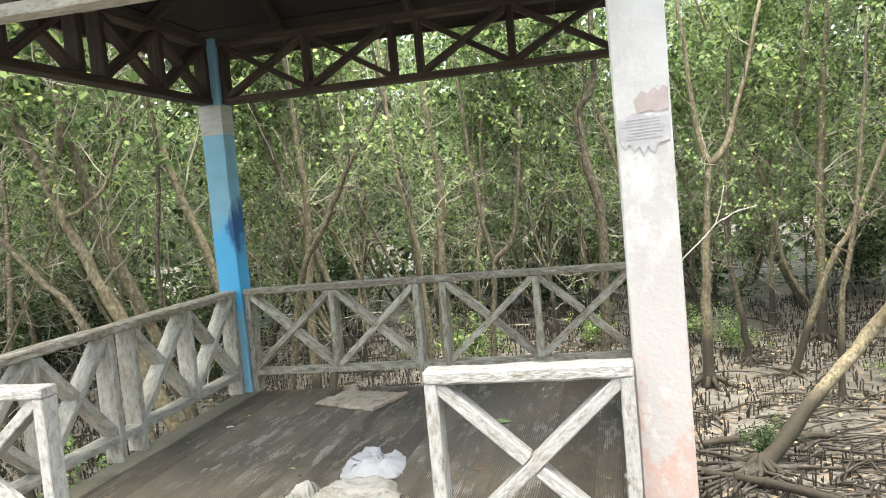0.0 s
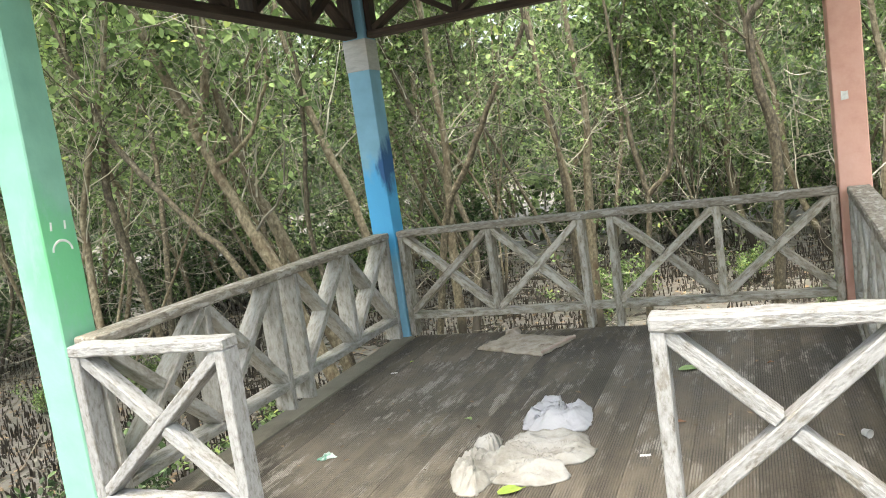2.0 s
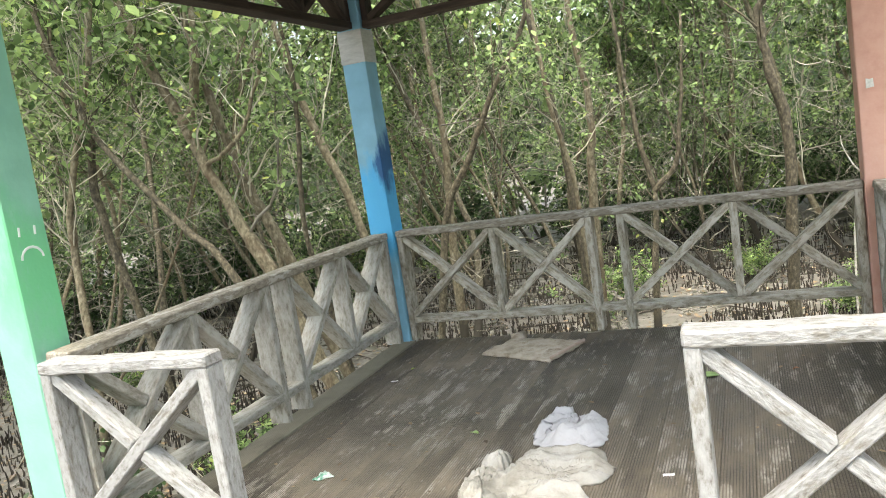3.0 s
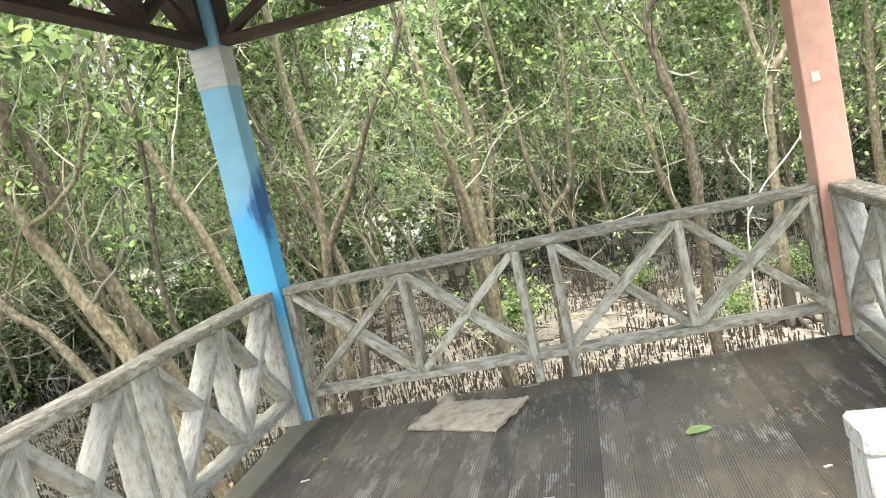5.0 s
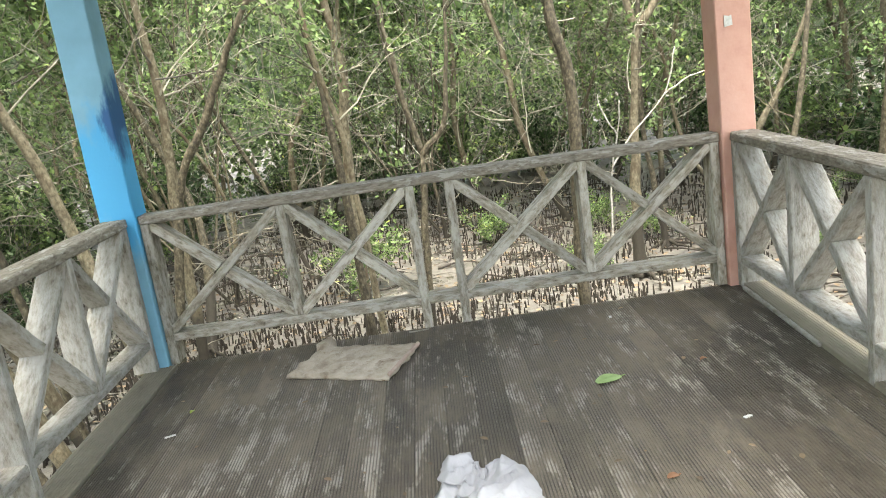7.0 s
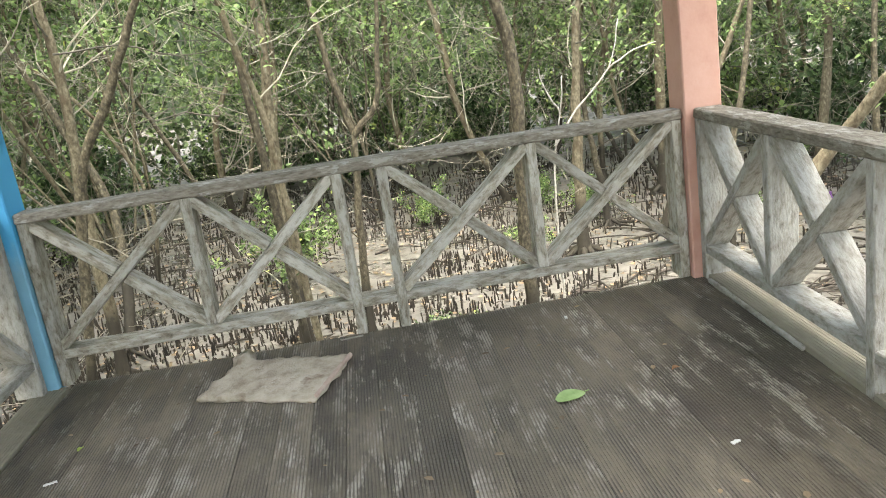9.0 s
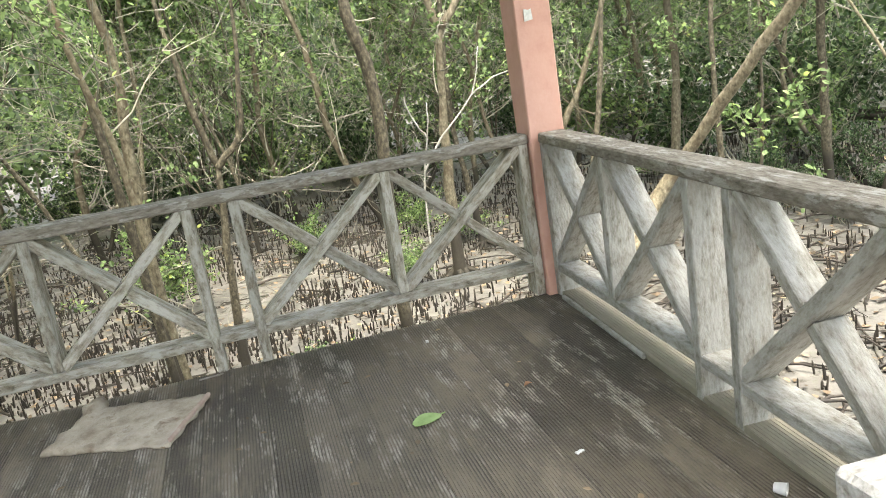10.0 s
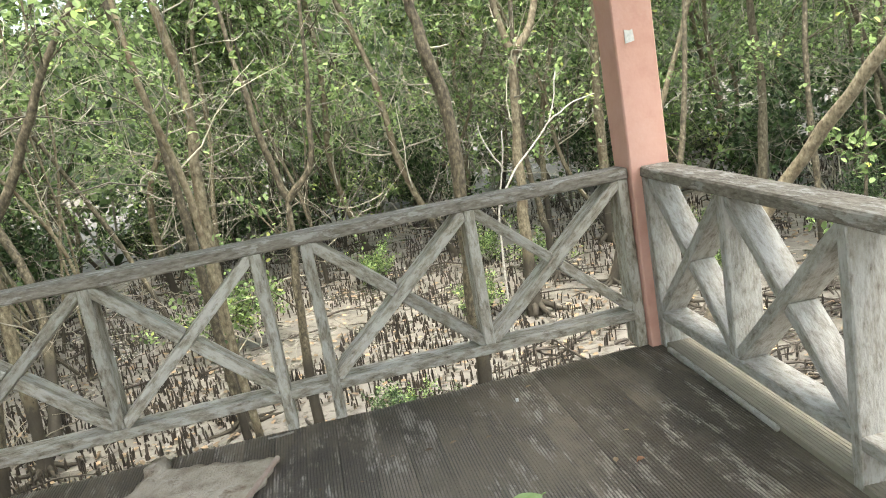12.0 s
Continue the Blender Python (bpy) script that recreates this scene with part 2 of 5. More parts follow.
    if wet:
        wr = n.new("ShaderNodeTexNoise")
        wr.inputs["Scale"].default_value, wr.inputs["Detail"].default_value = wet[0], 5
        l.new(here, wr.inputs["Vector"])
        we = n.new("ShaderNodeMapRange")
        we.inputs["From Min"].default_value, we.inputs["From Max"].default_value = wet[1], wet[2]
        we.inputs["To Min"].default_value, we.inputs["To Max"].default_value = rough, wet[3]
        l.new(wr.outputs["Fac"], we.inputs["Value"])
        l.new(we.outputs["Result"], b.inputs["Roughness"])
    bt = n.new("ShaderNodeTexNoise")
    bt.inputs["Scale"].default_value, bt.inputs["Detail"].default_value = bump_scale, 8
    l.new(here, bt.inputs["Vector"])
    bp = n.new("ShaderNodeBump")
    bp.inputs["Strength"].default_value, bp.inputs["Distance"].default_value = bump, 0.01
    l.new(bt.outputs["Fac"], bp.inputs["Height"])
    l.new(bp.outputs["Normal"], b.inputs["Normal"])
    return m


BLUE = layered("blue_paint", (0.2, 0.42, 0.56), [((0.07, 0.38, 0.68), 2.0, (1, 1, 0.6), 0.42, 0.6, (1.05, 0.7)),
                                                  ((0.02, 0.1, 0.25), 3.0, (1.6, 1, 0.5), 0.52, 0.66, (1.45, 0.6, 0.12, 2.2))])
GREEN = layered("mint_green_paint", (0.25, 0.53, 0.4), [((0.17, 0.56, 0.28), 2.2, (1, 1, 0.6), 0.48, 0.72, (1.2, 0.7, 0.12, 1.6)),
                                                         ((0.3, 0.57, 0.45), 6.0, (1, 1, 0.4), 0.55, 0.75, None)])
WHITE = layered("flaking_white_paint", (0.44, 0.44, 0.445), [((0.38, 0.28, 0.255), 9.0, (1, 1, 0.5), 0.46, 0.6, (0.1, 1.6)),
                                                           ((0.36, 0.35, 0.35), 14.0, (1, 1, 0.6), 0.58, 0.66, (1.0, 1.6)),
                                                           ((0.34, 0.33, 0.33), 6.0, (1, 1, 0.5), 0.5, 0.7, None)], rough=0.7, bump=0.3)
def deck_material(name, base, dirt, dark, worn, amount):
    """Ribbed boards: each with its own tone, dirt caked over the ribs in places, worn pale streaks on the rib tops, black grooves."""
    m = bpy.data.materials.new(name)
    m.use_nodes = True
    n, l = m.node_tree.nodes, m.node_tree.links
    b = n["Principled BSDF"]
    geo, info, co = n.new("ShaderNodeNewGeometry"), n.new("ShaderNodeObjectInfo"), n.new("ShaderNodeTexCoord")
    shift = n.new("ShaderNodeVectorMath")
    shift.operation = "SCALE"
    shift.inputs[0].default_value = (31.0, 47.0, 23.0)
    l.new(info.outputs["Random"], shift.inputs["Scale"])
    own = n.new("ShaderNodeVectorMath")
    l.new(co.outputs["Object"], own.inputs[0])
    l.new(shift.outputs[0], own.inputs[1])

    def cloud(where, scale, stretch, low, high, rough=0.65):
        mp = n.new("ShaderNodeMapping")
        mp.inputs["Scale"].default_value = stretch
        l.new(where, mp.inputs["Vector"])
        tx = n.new("ShaderNodeTexNoise")
        tx.inputs["Scale"].default_value, tx.inputs["Detail"].default_value, tx.inputs["Roughness"].default_value = scale, 8, rough
        l.new(mp.outputs[0], tx.inputs["Vector"])
        ed = n.new("ShaderNodeMapRange")
        ed.inputs["From Min"].default_value, ed.inputs["From Max"].default_value = low, high
        l.new(tx.outputs["Fac"], ed.inputs["Value"])
        return ed.outputs["Result"]

    def over(colour, paint, fac):
        mix = n.new("ShaderNodeMix")
        mix.data_type = "RGBA"
        l.new(fac, mix.inputs["Factor"])
        l.new(colour, mix.inputs["A"])
        mix.inputs["B"].default_value = (*paint, 1)
        return mix.outputs["Result"]

    def times(a, c):
        mu = n.new("ShaderNodeMath")
        mu.operation = "MULTIPLY"
        l.new(a, mu.inputs[0])
        l.new(c, mu.inputs[1])
        return mu.outputs[0]

    rg = n.new("ShaderNodeMapRange")
    rg.inputs["To Min"].default_value, rg.inputs["To Max"].default_value = 0.8, 1.22
    l.new(info.outputs["Random"], rg.inputs["Value"])
    plain = n.new("ShaderNodeRGB")
    plain.outputs[0].default_value = (*base, 1)
    colour = over(plain.outputs[0], dark, cloud(geo.outputs["Position"], 0.9, (1, 0.8, 1), 0.45, 0.7))
    sep = n.new("ShaderNodeSeparateXYZ")
    l.new(co.outputs["Object"], sep.inputs[0])
    groove = n.new("ShaderNodeMapRange")
    groove.inputs["From Min"].default_value, groove.inputs["From Max"].default_value = -0.0006, -0.0019
    groove.inputs["To Max"].default_value = 0.8
    l.new(sep.outputs["Z"], groove.inputs["Value"])
    crest = n.new("ShaderNodeMapRange")
    crest.inputs["From Min"].default_value, crest.inputs["From Max"].default_value = -0.0014, -0.0004
    crest.inputs["To Min"].default_value = 0.25
    l.new(sep.outputs["Z"], crest.inputs["Value"])
    colour = over(colour, (0.045, 0.038, 0.031), groove.outputs["Result"])
    streak = cloud(own.outputs[0], 5.0, (2.2, 0.55, 1), 0.57 - amount, 0.63 - amount, 0.72)
    gate = cloud(geo.outputs["Position"], 1.6, (1, 1, 1), 0.38, 0.54)
    colour = over(colour, worn, times(times(streak, gate), crest.outputs["Result"]))
    fine = cloud(own.outputs[0], 26.0, (2.0, 0.2, 1), 0.62, 0.72)
    colour = over(colour, tuple(0.8 * c for c in worn), times(fine, crest.outputs["Result"]))
    caked = cloud(geo.outputs["Position"], 1.15, (1, 0.85, 1), 0.42, 0.54, 0.6)
    break_up = cloud(own.outputs[0], 9.0, (1.2, 0.4, 1), 0.38, 0.62)
    film = times(caked, break_up)
    colour = over(colour, dirt, film)
    specks = cloud(geo.outputs["Position"], 55.0, (1, 1, 1), 0.66, 0.74)
    colour = over(colour, (0.06, 0.05, 0.04), specks)
    plank_tone = n.new("ShaderNodeHueSaturation")
    l.new(colour, plank_tone.inputs["Color"])
    l.new(rg.outputs["Result"], plank_tone.inputs["Value"])
    l.new(plank_tone.outputs["Color"], b.inputs["Base Color"])
    rr = n.new("ShaderNodeMapRange")
    rr.inputs["To Min"].default_value, rr.inputs["To Max"].default_value = 0.52, 0.85
    l.new(film, rr.inputs["Value"])
    l.new(rr.outputs["Result"], b.inputs["Roughness"])
    b.inputs["Specular IOR Level"].default_value = 0.3
    bt = n.new("ShaderNodeTexNoise")
    bt.inputs["Scale"].default_value, bt.inputs["Detail"].default_value = 70, 8
    l.new(geo.outputs["Position"], bt.inputs["Vector"])
    bp = n.new("ShaderNodeBump")
    bp.inputs["Strength"].default_value, bp.inputs["Distance"].default_value = 0.35, 0.01
    l.new(bt.outputs["Fac"], bp.inputs["Height"])
    l.new(bp.outputs["Normal"], b.inputs["Normal"])
    return m


DECK = deck_material("dark_worn_decking", (0.15, 0.13, 0.105), (0.185, 0.159, 0.124), (0.066, 0.057, 0.048), (0.34, 0.314, 0.274), 0.05)
DECK_PALE = layered("pale_weathered_decking", (0.26, 0.235, 0.182), [((0.13, 0.115, 0.09), 3.0, (1, 0.4, 1), 0.54, 0.7, None),
                                                                 ((0.35, 0.34, 0.26), 4.0, (1, 0.3, 1), 0.55, 0.7, None)], rough=0.75, bump=0.3)
MUD = layered("wet_grey_mud", (0.158, 0.149, 0.134), [((0.09, 0.087, 0.082), 1.1, (1, 1, 1), 0.5, 0.68, None),
                                                     ((0.215, 0.203, 0.182), 2.6, (1, 1, 1), 0.52, 0.7, None),
                                                     ((0.055, 0.047, 0.037), 9.0, (1, 1, 1), 0.53, 0.6, None),
                                                     ((0.1, 0.12, 0.06), 3.7, (1, 1, 1), 0.64, 0.74, None)],
              rough=0.55, bump=0.9, bump_scale=9, wet=(0.9, 0.5, 0.6, 0.12), spec=0.5)
TAPE = material("grey_tape", [(0.3, (0.34, 0.35, 0.34)), (0.7, (0.5, 0.51, 0.5))], scale=9, stretch=(1, 1, 4), rough=(0.4, 0.6), bump=0.25, bump_scale=25)
PAPER = material("torn_grey_paper", [(0.3, (0.27, 0.265, 0.285)), (0.7, (0.42, 0.41, 0.43))], scale=12, rough=(0.8, 0.95), bump=0.2)
INK = material("faded_ink", [(0.3, (0.2, 0.2, 0.21)), (0.7, (0.27, 0.27, 0.29))], scale=30, bump=0)
PRIMER = material("exposed_red_primer", [(0.3, (0.27, 0.225, 0.22)), (0.7, (0.38, 0.33, 0.325))], scale=14, bump=0.2)
CHALK = material("white_chalk", [(0.3, (0.6, 0.72, 0.66)), (0.7, (0.82, 0.85, 0.83))], scale=30, bump=0)
STICKER = material("pale_sticker", [(0.35, (0.5, 0.52, 0.48)), (0.6, (0.75, 0.75, 0.72))], scale=40, bump=0, rough=(0.3, 0.5))
CARD = material("stained_sackcloth", [(0.3, (0.23, 0.175, 0.12)), (0.48, (0.44, 0.38, 0.3)), (0.7, (0.57, 0.515, 0.43))], scale=9, bump=0.9, bump_scale=110,
                stain=(0.17, 0.105, 0.06), stain_scale=7, stain_edges=(0.58, 0.72))
RED_EDGE = material("faded_red_hem", [(0.3, (0.38, 0.26, 0.21)), (0.7, (0.52, 0.43, 0.36))], scale=20)
CLOTH = material("white_cloth", [(0.3, (0.42, 0.42, 0.435)), (0.7, (0.5, 0.5, 0.52))], scale=5, rough=(0.6, 0.9), bump=0.2, bump_scale=60)
DIRTY_CLOTH = material("soiled_white_cloth", [(0.3, (0.24, 0.22, 0.18)), (0.55, (0.4, 0.385, 0.35)), (0.75, (0.5, 0.495, 0.485))], scale=6, rough=(0.7, 0.95),
                       bump=0.3, bump_scale=70)
PLASTIC = material("white_plastic", [(0.3, (0.6, 0.6, 0.6)), (0.7, (0.8, 0.8, 0.8))], scale=8, rough=(0.25, 0.4), bump=0)
GREEN_FOIL = material("green_wrapper", [(0.4, (0.1, 0.3, 0.2)), (0.6, (0.6, 0.68, 0.64))], scale=22, rough=(0.2, 0.5), bump=0.2)
BAG = material("pale_green_bag", [(0.3, (0.32, 0.55, 0.42)), (0.7, (0.66, 0.76, 0.7))], scale=9, rough=(0.25, 0.5), bump=0.2)
PURPLE = material("purple_plastic", [(0.3, (0.1, 0.03, 0.16)), (0.7, (0.16, 0.06, 0.24))], scale=9, rough=(0.4, 0.6), bump=0)
FRESH_LEAF = material("fallen_green_leaf", [(0.3, (0.22, 0.34, 0.1)), (0.7, (0.36, 0.5, 0.2))], scale=20, rough=(0.35, 0.6), bump=0.2, spec=0.5)
YELLOW_LEAF = material("fallen_yellow_leaf", [(0.3, (0.26, 0.36, 0.06)), (0.7, (0.36, 0.47, 0.1))], scale=20, rough=(0.35, 0.6), bump=0.2)
BROWN_LEAF = material("dead_brown_leaf", [(0.3, (0.22, 0.1, 0.05)), (0.7, (0.4, 0.22, 0.13))], scale=12, rough=(0.6, 0.8), bump=0.2)
LITTER_LEAF = material("leaf_litter", [(0.3, (0.12, 0.08, 0.05)), (0.7, (0.3, 0.23, 0.15))], scale=4, rough=(0.5, 0.8), bump=0, island=0.6)


# ---- builders ----
def mesh_of(bm, name):
    me = bpy.data.meshes.new(name)
    bm.to_mesh(me)
    bm.free()
    return me


def part(name, shape, mat, parent, label=""):
    """One mesh object under a thing or a part; shape is a bmesh or a mesh."""
    at = None
    if isinstance(shape, tuple):
        shape, at = shape
    me = mesh_of(shape, name) if isinstance(shape, bmesh.types.BMesh) else shape
    if not me.materials:
        me.materials.append(mat)
    ob = new(name, me)
    ob.parent = parent
    if at is not None:
        ob.matrix_local = at
    if label:
        ob["label"] = label
    return ob


def thing(name, m, label, category, group="", kind=""):
    ob = new(name)
    ob.empty_display_size = 0.1
    ob.matrix_world = m
    return tagged(ob, label, category, group, kind)


def lone(name, shape, mat, m, label, category, group="", kind=""):
    ob = part(name, shape, mat, None)
    ob.matrix_world = m @ ob.matrix_local if isinstance(shape, tuple) else m
    return tagged(ob, label, category, group, kind)


def beam(a, b, wide, deep, side=(0, 1, 0), rough=0.0015, bevel=0.005, cuts=4, own=True):
    """A worn timber from a to b: deep along side, wide across it. own: with its own x along its length, as the grain runs."""
    a, b = Vector(a), Vector(b)
    ax = (b - a).normalized()
    sd = Vector(side)
    sd = (sd - ax * sd.dot(ax)).normalized()
    up = ax.cross(sd)
    bm = bmesh.new()
    rings = []
    for i in range(cuts + 2):
        c = a.lerp(b, i / (cuts + 1))
        ring = []
        for u, v in ((-1, -1), (1, -1), (1, 1), (-1, 1)):
            j = Vector((random.uniform(-1, 1), random.uniform(-1, 1), random.uniform(-1, 1))) * rough
            ring.append(bm.verts.new(c + up * (u * wide / 2) + sd * (v * deep / 2) + j))
        rings.append(ring)
    for r, s in zip(rings, rings[1:]):
        for k in range(4):
            bm.faces.new((r[k], r[(k + 1) % 4], s[(k + 1) % 4], s[k]))
    bm.faces.new(rings[0][::-1])
    bm.faces.new(rings[-1])
    bmesh.ops.recalc_face_normals(bm, faces=bm.faces)
    sharp = [e for e in bm.edges if e.calc_face_angle(0) > 1.0]
    bmesh.ops.bevel(bm, geom=sharp, offset=bevel, segments=1, affect="EDGES")
    if not own:
        return bm
    frame_of = Matrix(((ax.x, sd.x, up.x, a.x), (ax.y, sd.y, up.y, a.y), (ax.z, sd.z, up.z, a.z), (0, 0, 0, 1)))
    bm.transform(frame_of.inverted())
    return bm, frame_of


def box(x0, x1, y0, y1, z0, z1, bevel=0.004):
    return beam(((x0 + x1) / 2, (y0 + y1) / 2, z0), ((x0 + x1) / 2, (y0 + y1) / 2, z1), x1 - x0, y1 - y0, (0, 1, 0), 0.0, bevel, 0, False)


def crossed_panel(owner, x0, x1, z0, z1, mat, name="brace", wide=0.05, deep=0.12):
    """Two crossing timbers: one whole, the other in two halves that butt against it."""
    part(name, beam((x0, 0, z0), (x1, 0, z1), wide, deep), mat, owner)
    c = Vector(((x0 + x1) / 2, 0, (z0 + z1) / 2))
    d = Vector((x1 - x0, 0, z0 - z1)).normalized()
    w = Vector((x1 - x0, 0, z1 - z0)).normalized()
    gap = (wide / 2) / abs(d.cross(w).length) + 0.004
    part(name, beam((x0, 0, z1), c - d * gap, wide * 1.02, deep - 0.008), mat, owner)
    part(name, beam(c + d * gap, (x1, 0, z0), wide * 1.02, deep - 0.008), mat, owner)


RAIL_TOP = 0.9


def railing(m, length, posts, feet, mat, label, skip=(), deep=0.142, top=None):
    """A timber railing along its own x: top and bottom rail, uprights (those in feet reach the deck), crossed braces between."""
    r = thing("railing", m, label, "railing", "railings of the pavilion")
    part("top_rail", beam((-0.0, 0, RAIL_TOP - 0.026), (length, 0, RAIL_TOP - 0.026), 0.052, deep, rough=0.003, bevel=0.008, cuts=9), top or mat, r)
    part("bottom_rail", beam((0.0, 0, 0.165), (length, 0, 0.165), 0.048, deep - 0.016, rough=0.002, cuts=7), mat, r)
    for k, x in enumerate(posts):
        foot = 0.0 if k in feet or not feet else 0.19
        if foot:
            part("upright", beam((x, 0, foot), (x, 0, RAIL_TOP - 0.05), 0.052, deep - 0.01), mat, r)
        else:
            part("upright", beam((x, 0, 0.0), (x, 0, RAIL_TOP - 0.05), 0.052, deep - 0.008), mat, r)
    for k, (a, b) in enumerate(zip(posts, posts[1:])):
        if k not in skip:
            crossed_panel(r, a + 0.02, b - 0.02, 0.2, RAIL_TOP - 0.06, mat, deep=deep - 0.022)
    return r


def truss(m, length, posts, mat, label, skip=(), face=None):
    """An eaves truss along its own x: two chords, uprights and crossed braces."""
    r = thing("roof_truss", m, label, "truss", "eaves trusses of the pavilion")
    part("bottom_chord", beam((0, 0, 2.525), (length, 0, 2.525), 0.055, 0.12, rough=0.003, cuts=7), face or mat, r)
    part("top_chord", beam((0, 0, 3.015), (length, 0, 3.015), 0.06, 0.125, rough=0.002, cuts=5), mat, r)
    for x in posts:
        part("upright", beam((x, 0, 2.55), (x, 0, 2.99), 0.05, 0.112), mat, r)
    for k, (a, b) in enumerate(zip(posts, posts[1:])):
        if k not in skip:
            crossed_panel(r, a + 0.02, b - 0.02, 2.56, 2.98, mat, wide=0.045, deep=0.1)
    return r


def sheet_patch(outline, thick=0.003):
    """A thin flat patch of the given outline in its own x and z, its back at y = 0."""
    bm = bmesh.new()
    f0 = bm.faces.new([bm.verts.new((x, -thick, z)) for x, z in outline])
    back = [bm.verts.new((x, 0, z)) for x, z in outline]
    fr = list(f0.verts)
    for k in range(len(fr)):
        j = (k + 1) % len(fr)
        bm.faces.new((fr[j], fr[k], back[k], back[j]))
    bmesh.ops.recalc_face_normals(bm, faces=bm.faces)
    return bm


# ---- the pavilion: deck ----
def ribbed_plank(width, length, ribs, depth=0.0022, thick=0.028):
    """A decking board along its own y with ribs on top; x from 0 to width, y from 0 to length, top at 0."""
    prof = [(0, -thick), (0, -depth)]
    step = width / ribs
    for k in range(ribs):
        x = k * step
        prof += [(x + step * 0.18, -depth), (x + step * 0.28, 0), (x + step * 0.8, 0), (x + step * 0.9, -depth)]
    prof += [(width, -depth), (width, -thick)]
    vs = [(x, 0, z) for x, z in prof] + [(x, length, z) for x, z in prof]
    k = len(prof)
    faces = [(i, i + 1, k + i + 1, k + i) for i in range(k - 1)] + [(k - 1, 0, k, 2 * k - 1)]
    me = bpy.data.meshes.new("plank")
    me.from_pydata(vs, [], [q[::-1] for q in faces] + [tuple(range(k)), tuple(range(2 * k - 1, k - 1, -1))])
    return me


floor = thing("floor", pose(0, 0, 0), "dark worn ribbed timber decking of the pavilion", "floor", kind="structure")
for x in (0.02, 1.0, 2.2, 3.2):
    part("joist", beam((x, -3.3, -0.11), (x, 0.06, -0.11), 0.15, 0.08, (1, 0, 0)), TRUSS_WOOD, floor)
for y in (0.02, -3.2):
    part("bearer", beam((-0.15, y - 0.03, -0.27), (3.5, y - 0.03, -0.27), 0.15, 0.1), TRUSS_WOOD, floor)
for x in (-0.05, 1.65, 3.4):
    for y in (-0.02, -3.24):
        pile = lone("pile", beam((0, 0, GROUND - 0.3), (0, 0, -0.346), 0.16, 0.16, rough=0.004, own=False), ROOT_BARK, pose(x, y, 0),
                    "dark timber pile standing in the mud under the deck", "pile", "piles under the deck")

# ---- the pavilion: posts ----
def square_post(x, y, mat, label, top=3.05):
    """A square column 0.2 m wide with its corner nearest to the origin of the place at x, y."""
    p = thing("post", pose(x + 0.1, y + 0.1, 0), label, "post", "corner posts of the pavilion")
    part("shaft", beam((0, 0, -0.02), (0, 0, top), 0.2, 0.2, rough=0.002, bevel=0.007, cuts=9, own=False), mat, p)
    return p


blue_post = square_post(-0.2, 0.0, BLUE, "square post in patchy light and dark blue paint with tape")
part("tape", box(-0.104, 0.104, -0.104, 0.104, 2.24, 2.49, 0.003), TAPE, blue_post, "grey adhesive tape wrapped round the post")
salmon_post = square_post(3.325, 0.0, SALMON, "square post in faded salmon pink paint with a sticker")
part("sticker", sheet_patch([(-0.022, 0), (0.024, 0.006), (0.02, 0.06), (0.004, 0.055), (-0.02, 0.062)]), STICKER, salmon_post, "small pale torn sticker").location = (-0.03, -0.102, 1.47)
white_post = square_post(3.22, -3.2, WHITE, "square post in flaking white paint with a torn poster")
green_post = square_post(-0.43, -3.2, GREEN, "square mint green post with darker spray paint and chalk marks")
poster = part("poster", sheet_patch([(-0.088, 0.02), (-0.07, -0.01), (-0.055, 0.012), (-0.04, -0.02), (-0.02, 0.0), (-0.005, -0.035), (0.01, 0.0), (0.03, -0.03),
                                     (0.045, 0.005), (0.088, 0.015), (0.09, 0.1), (0.05, 0.12), (0.02, 0.105), (-0.03, 0.118), (-0.088, 0.1)]), PAPER, white_post,
              "grey remains of a torn paper poster")
poster.location = (0, -0.104, 1.66)
for k in range(7):
    w = random.uniform(0.05, 0.07)
    part("text_line", sheet_patch([(-w, 0), (w, 0.004), (w, 0.0075), (-w, 0.0035)], 0.001), INK, poster).location = (random.uniform(-0.012, 0.012), -0.0035, 0.022 + 0.0115 * k)
flake = part("bare_patch", sheet_patch([(-0.02, 0), (0.02, 0.012), (0.05, 0.0), (0.09, 0.01), (0.094, 0.085), (0.075, 0.095), (0.06, 0.075), (0.045, 0.092),
                                        (0.02, 0.07), (0.0, 0.082), (-0.03, 0.05)], 0.0015), PRIMER, white_post, "patch where the white paint has flaked")
flake.location = (0, -0.104, 1.775)


def stroke(points, wide=0.012):
    """A chalk line on a face, in its own x and z."""
    bm = bmesh.new()
    last = None
    for i, (x, z) in enumerate(points):
        x2, z2 = points[min(i + 1, len(points) - 1)]
        x1, z1 = points[max(i - 1, 0)]
        t = Vector((x2 - x1, z2 - z1)).normalized()
        n = Vector((-t.y, t.x)) * wide / 2
        cur = [bm.verts.new((x + n.x, 0, z + n.y)), bm.verts.new((x + n.x * 0.6, -0.002, z + n.y * 0.6)),
               bm.verts.new((x - n.x * 0.6, -0.002, z - n.y * 0.6)), bm.verts.new((x - n.x, 0, z - n.y))]
        if last:
            for k in range(3):
                bm.faces.new((last[k], last[k + 1], cur[k + 1], cur[k]))
        last = cur
    bmesh.ops.recalc_face_normals(bm, faces=bm.faces)
    return bm


for pts in ([(0.055 * math.cos(radians(a)), 0.05 * math.sin(radians(a))) for a in range(0, 181, 20)], [(-0.045, 0.1), (-0.04, 0.14)], [(0.035, 0.1), (0.04, 0.14)]):
    part("chalk_mark", stroke(pts), CHALK, green_post, "white chalk scrawl").matrix_local = pose(0.101, 0.0, 1.3, 0, 0, 90)

